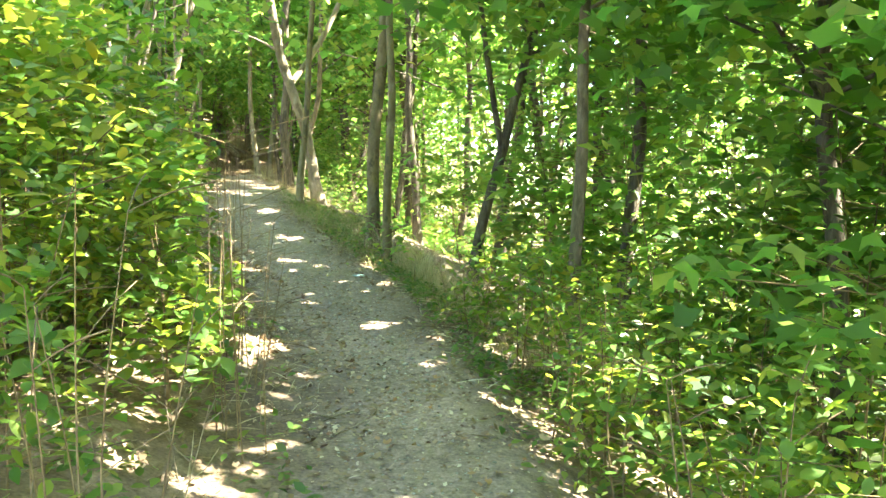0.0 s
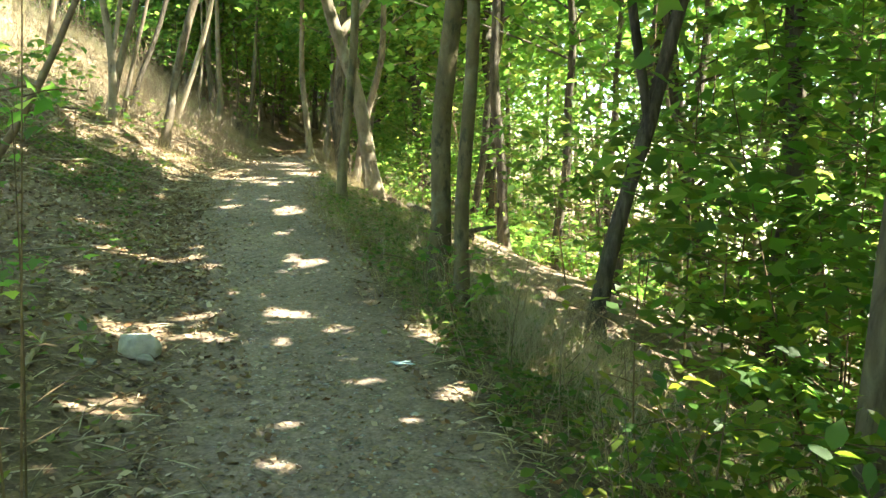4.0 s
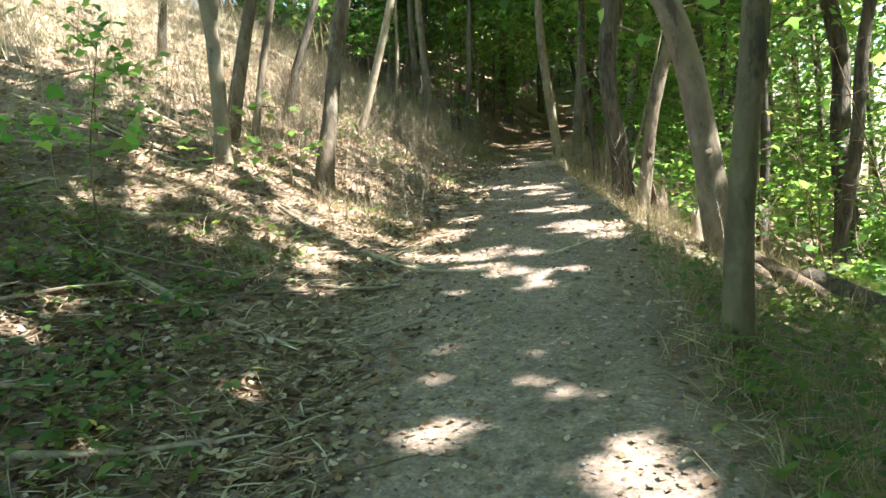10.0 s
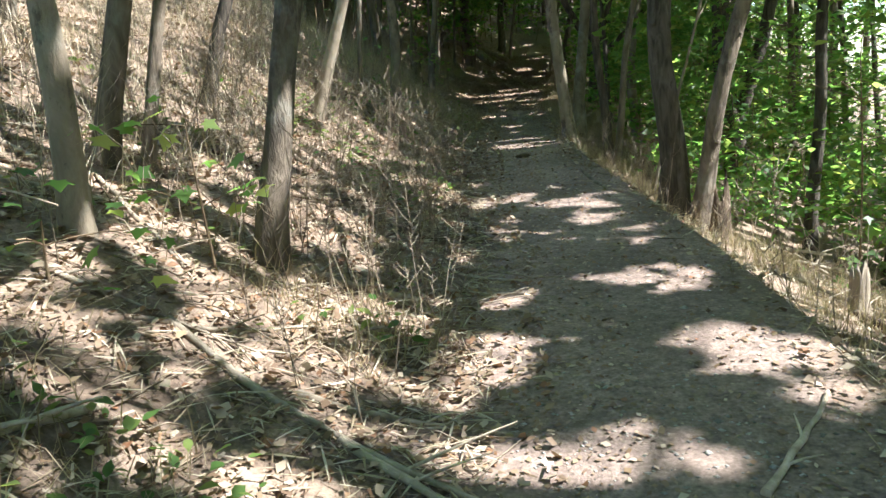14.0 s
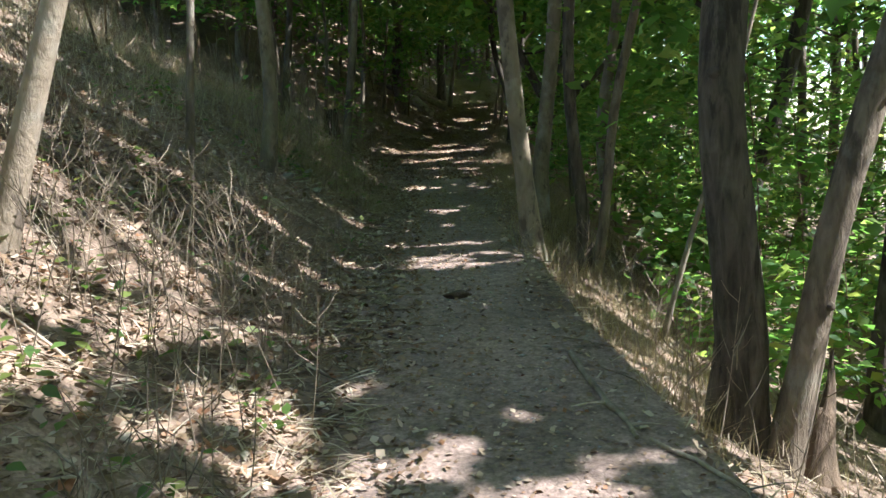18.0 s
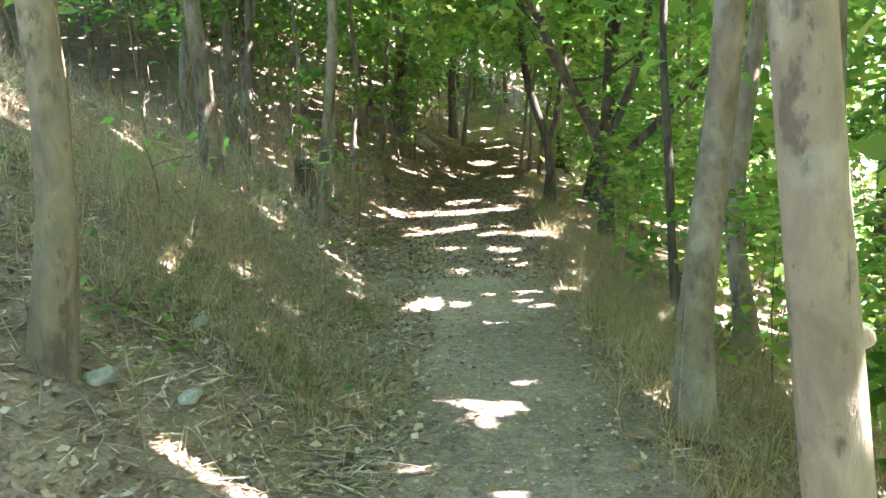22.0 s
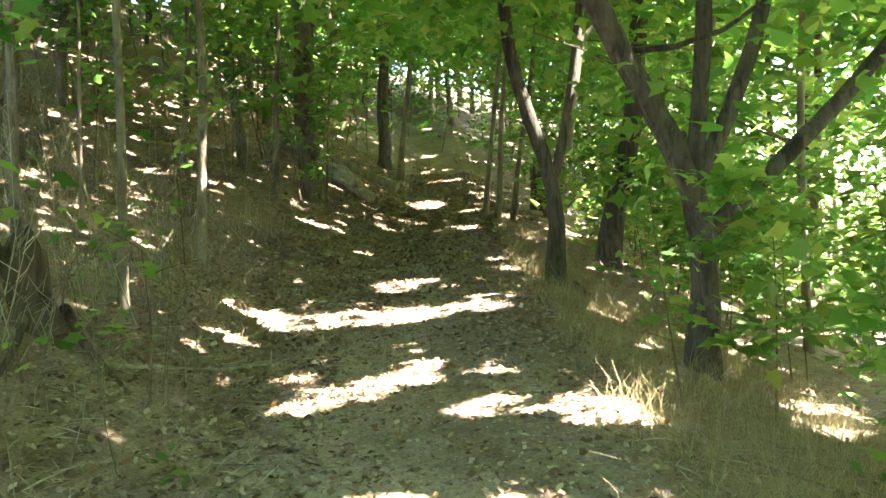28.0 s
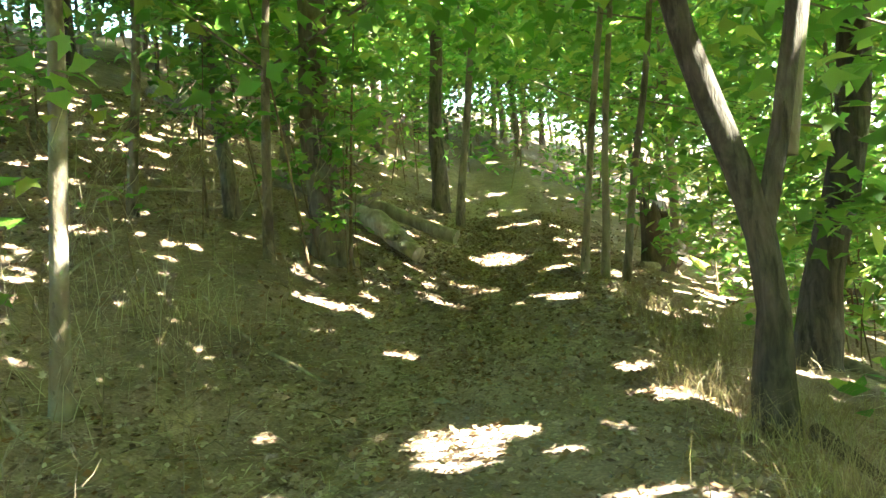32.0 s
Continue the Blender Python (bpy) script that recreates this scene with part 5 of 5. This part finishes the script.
def blades(places, height, width, lean=0.75, nodes=4):
    """Narrow grass blades, each a bent strip."""
    k = len(places)
    h = height * RNG.uniform(0.45, 1.15, k)
    a, d, w = RNG.uniform(0, 6.28, k), RNG.uniform(0, 6.28, k), width * RNG.uniform(0.6, 1.2, k)
    ln = lean * RNG.uniform(0.1, 1.4, k)
    rows = []
    for t in np.linspace(0, 1, nodes):
        c = places + np.stack([np.cos(d) * ln * h * t * t, np.sin(d) * ln * h * t * t, h * t * (1 - 0.25 * ln * t)], -1)
        o = np.stack([np.cos(a) * w * (1 - 0.85 * t), np.sin(a) * w * (1 - 0.85 * t), 0 * w], -1) * 0.5
        rows += [c - o, c + o]
    v = np.stack(rows, 1)
    f = np.concatenate([np.arange(k)[:, None] * nodes * 2 + np.array([2 * s, 2 * s + 1, 2 * s + 3, 2 * s + 2])[None] for s in range(nodes - 1)])
    b = Build()
    b.put(v.reshape(-1, 3), f)
    return b


def tufts(count, near, far, y0, y1, side, per, wide=0.1, power=1.3, bias=None):
    c = strew(count, near, far, y0, y1, side, power, bias)
    c = np.repeat(c, per, axis=0) + RNG.normal(0, wide, (len(c) * per, 3)) * (1, 1, 0)
    c[:, 2] = land(c[:, 0], c[:, 1]) - 0.01
    return c


thick = lambda x, y: np.clip(2.2 * blotch(x * 1.1 + 9, y * 1.1) - 0.5, 0, 1)
for where, hgt, wid, mat, lab in (
        (np.concatenate([tufts(40, 0.3, 2.2, 5.5, 9, 1, 12), tufts(380, 0.05, 2.2, 9, 16, 1, 15), tufts(600, 0.15, 2.2, 15.5, 25, 1, 13, bias=thick), tufts(900, 0.15, 2.2, 25, 40, 1, 16, bias=thick)]), 0.27, 0.006, M_GRASS, "half-dry grass tufts on the downhill edge"),
        (np.concatenate([tufts(800, 0.1, 3.0, 25.0, 28.6, -1, 15, 0.13, bias=thick), tufts(70, 0.3, 3.0, 28.6, 34, -1, 12, 0.1, bias=thick), tufts(200, 0.3, 2, 14, 18, -1, 14, bias=thick)]), 0.26, 0.006, M_GRASS, "half-dry grass on the bank above the path"),
        (np.concatenate([tufts(1400, 1.5, 7.5, 15.5, 27, -1, 9, 0.2, 0.8), tufts(300, 1.2, 4.5, 27, 37, -1, 8, 0.2), tufts(120, 1.0, 3.0, 8, 13, 1, 12, 0.12)]), 0.5, 0.006, M_STRAW, "tall bleached dry grass on the bank"),
        (tufts(560, 0.05, 1.5, 22.5, 37, 1, 14, 0.14), 0.31, 0.006, M_GRASS, "tall half-dry grass leaning over the downhill edge"),
        (tufts(200, 0.75, 2.0, 6.0, 11.5, 1, 12, 0.12), 0.6, 0.006, M_STRAW, "tall brown dry stems under the twin trunks")):
    tagged(blades(where, hgt, wid, 1.1, 3).done("grass", mat), lab, "grass", kind="stuff")


# dead weed stalks with branching heads
def stalks(places, height):
    b = Build()
    for c in places:
        h = height * RNG.uniform(0.5, 1.2)
        d = RNG.normal(0, 0.22, 2)
        top = c + np.array([d[0] * h, d[1] * h, h])
        b.tube(bend([c - (0, 0, 0.02), (c + top) / 2 + RNG.normal(0, 0.035, 3), top], 5), np.linspace(0.0036, 0.0014, 5), 3, cap=False)
        for _ in range(RNG.integers(3, 9)):
            s = c + (top - c) * RNG.uniform(0.5, 0.97)
            a, w = RNG.uniform(0, 6.28), h * RNG.uniform(0.08, 0.22)
            b.tube([s, s + np.array([w * math.cos(a) * 0.6, w * math.sin(a) * 0.6, w * 0.5]), s + np.array([w * math.cos(a), w * math.sin(a), w * 1.1])], [0.0022, 0.002, 0.0012], 3, cap=False)
    return b


spots = np.concatenate([strew(420, 0.15, 5.5, 15.5, 26, -1, 1.0), strew(330, 0.1, 2.6, 16.2, 21.5, -1, 1.0), strew(170, 0.4, 3.5, 26, 36, -1, 1.2), strew(120, 0.1, 1.8, 16, 26, 1, 1.0), strew(70, 0.2, 2.4, 6, 12, 1, 1.0), strew(40, 0.3, 2, 1, 5, -1, 1.0)])
tagged(stalks(spots, 0.62).done("dead_weed_stalks", M_TWIG), "bleached dead weed stalks with branching heads", "dead weeds", kind="stuff")
tall = np.concatenate([strew(240, 2.0, 8, 13, 22, -1, 1.0), strew(110, 0.9, 4, 31, 38, -1, 1.0)])
tagged(stalks(tall, 1.25).done("reed_stalks", M_STRAW), "tall bleached dry stems standing on the upper bank", "dead weeds", kind="stuff")
tw = np.concatenate([strew(2600, -0.1, 4.5, 4, 46, 0, 1.4), strew(900, -0.2, 2.5, 12, 26, -1, 1.0)])
b = Build()
for c in tw:
    a, ln = RNG.uniform(0, 3.14), RNG.uniform(0.08, 0.4)
    e = c + np.array([ln * math.cos(a), ln * math.sin(a), 0])
    e[2] = float(land(e[0], e[1])) + 0.012
    b.tube([c + (0, 0, 0.012), (c + e) / 2 + RNG.normal(0, 0.012, 3) + (0, 0, 0.014), e], [0.004, 0.004, 0.002], 3, cap=False)
tagged(b.done("twigs", M_TWIG), "small dry twigs scattered over the leaf litter", "twigs", kind="stuff")
y = np.r_[RNG.uniform(0, 44, 6500), RNG.uniform(5, 16, 3500)]
b = Build()
x = path_mid(y) + path_half(y) * np.clip(RNG.normal(0, 0.6, len(y)), -1.2, 1.2)
octa = np.array([(1, 0, 0), (0, 1, 0), (-1, 0, 0), (0, -1, 0), (0, 0, 1), (0, 0, -1)], float)
tri = np.array([(0, 1, 4), (1, 2, 4), (2, 3, 4), (3, 0, 4), (1, 0, 5), (2, 1, 5), (3, 2, 5), (0, 3, 5)])
sz = RNG.uniform(0.003, 0.011, len(y)) * np.where(RNG.uniform(size=len(y)) < 0.06, 1.8, 1)
v = octa[None] * (1 + 0.3 * RNG.normal(size=(len(y), 6, 1))) * sz[:, None, None] * (1.2, 1, 0.6) + np.stack([x, y, land(x, y)], -1)[:, None]
b.put(v.reshape(-1, 3), (tri[None] + 6 * np.arange(len(y))[:, None, None]).reshape(-1, 3))
tagged(b.done("pebbles", M_GRIT, smooth=False), "small grey pebbles and grit on the trodden path", "pebbles", kind="stuff")
low_spots = np.concatenate([strew(420, 0.5, 2.6, 11.6, 14.0, -1, 0.9, thick), strew(420, 0.3, 3.5, 6.5, 15, -1, 1.0, thick), strew(900, 0.05, 1.6, 5, 16, 1, 1.0), strew(700, 0.3, 2.6, 8, 16.5, 1, 1.0), strew(700, 0.2, 2.8, 14, 31, -1, 1.2, thick), strew(700, 0.1, 2.5, 0, 6, 0, 1.0)])
c = np.repeat(low_spots, 5, axis=0) + RNG.normal(0, 0.07, (len(low_spots) * 5, 3)) * (1, 1, 0)
c[:, 2] = land(c[:, 0], c[:, 1]) + RNG.uniform(0.02, 0.14, len(c))
tagged(Build().leaves(c, RNG.uniform(0.04, 0.085, len(c)), "leaflet", 0.6).done("ground_plants", M_LOW), "low green seedlings and creepers among dead leaves", "ground plants", kind="stuff")
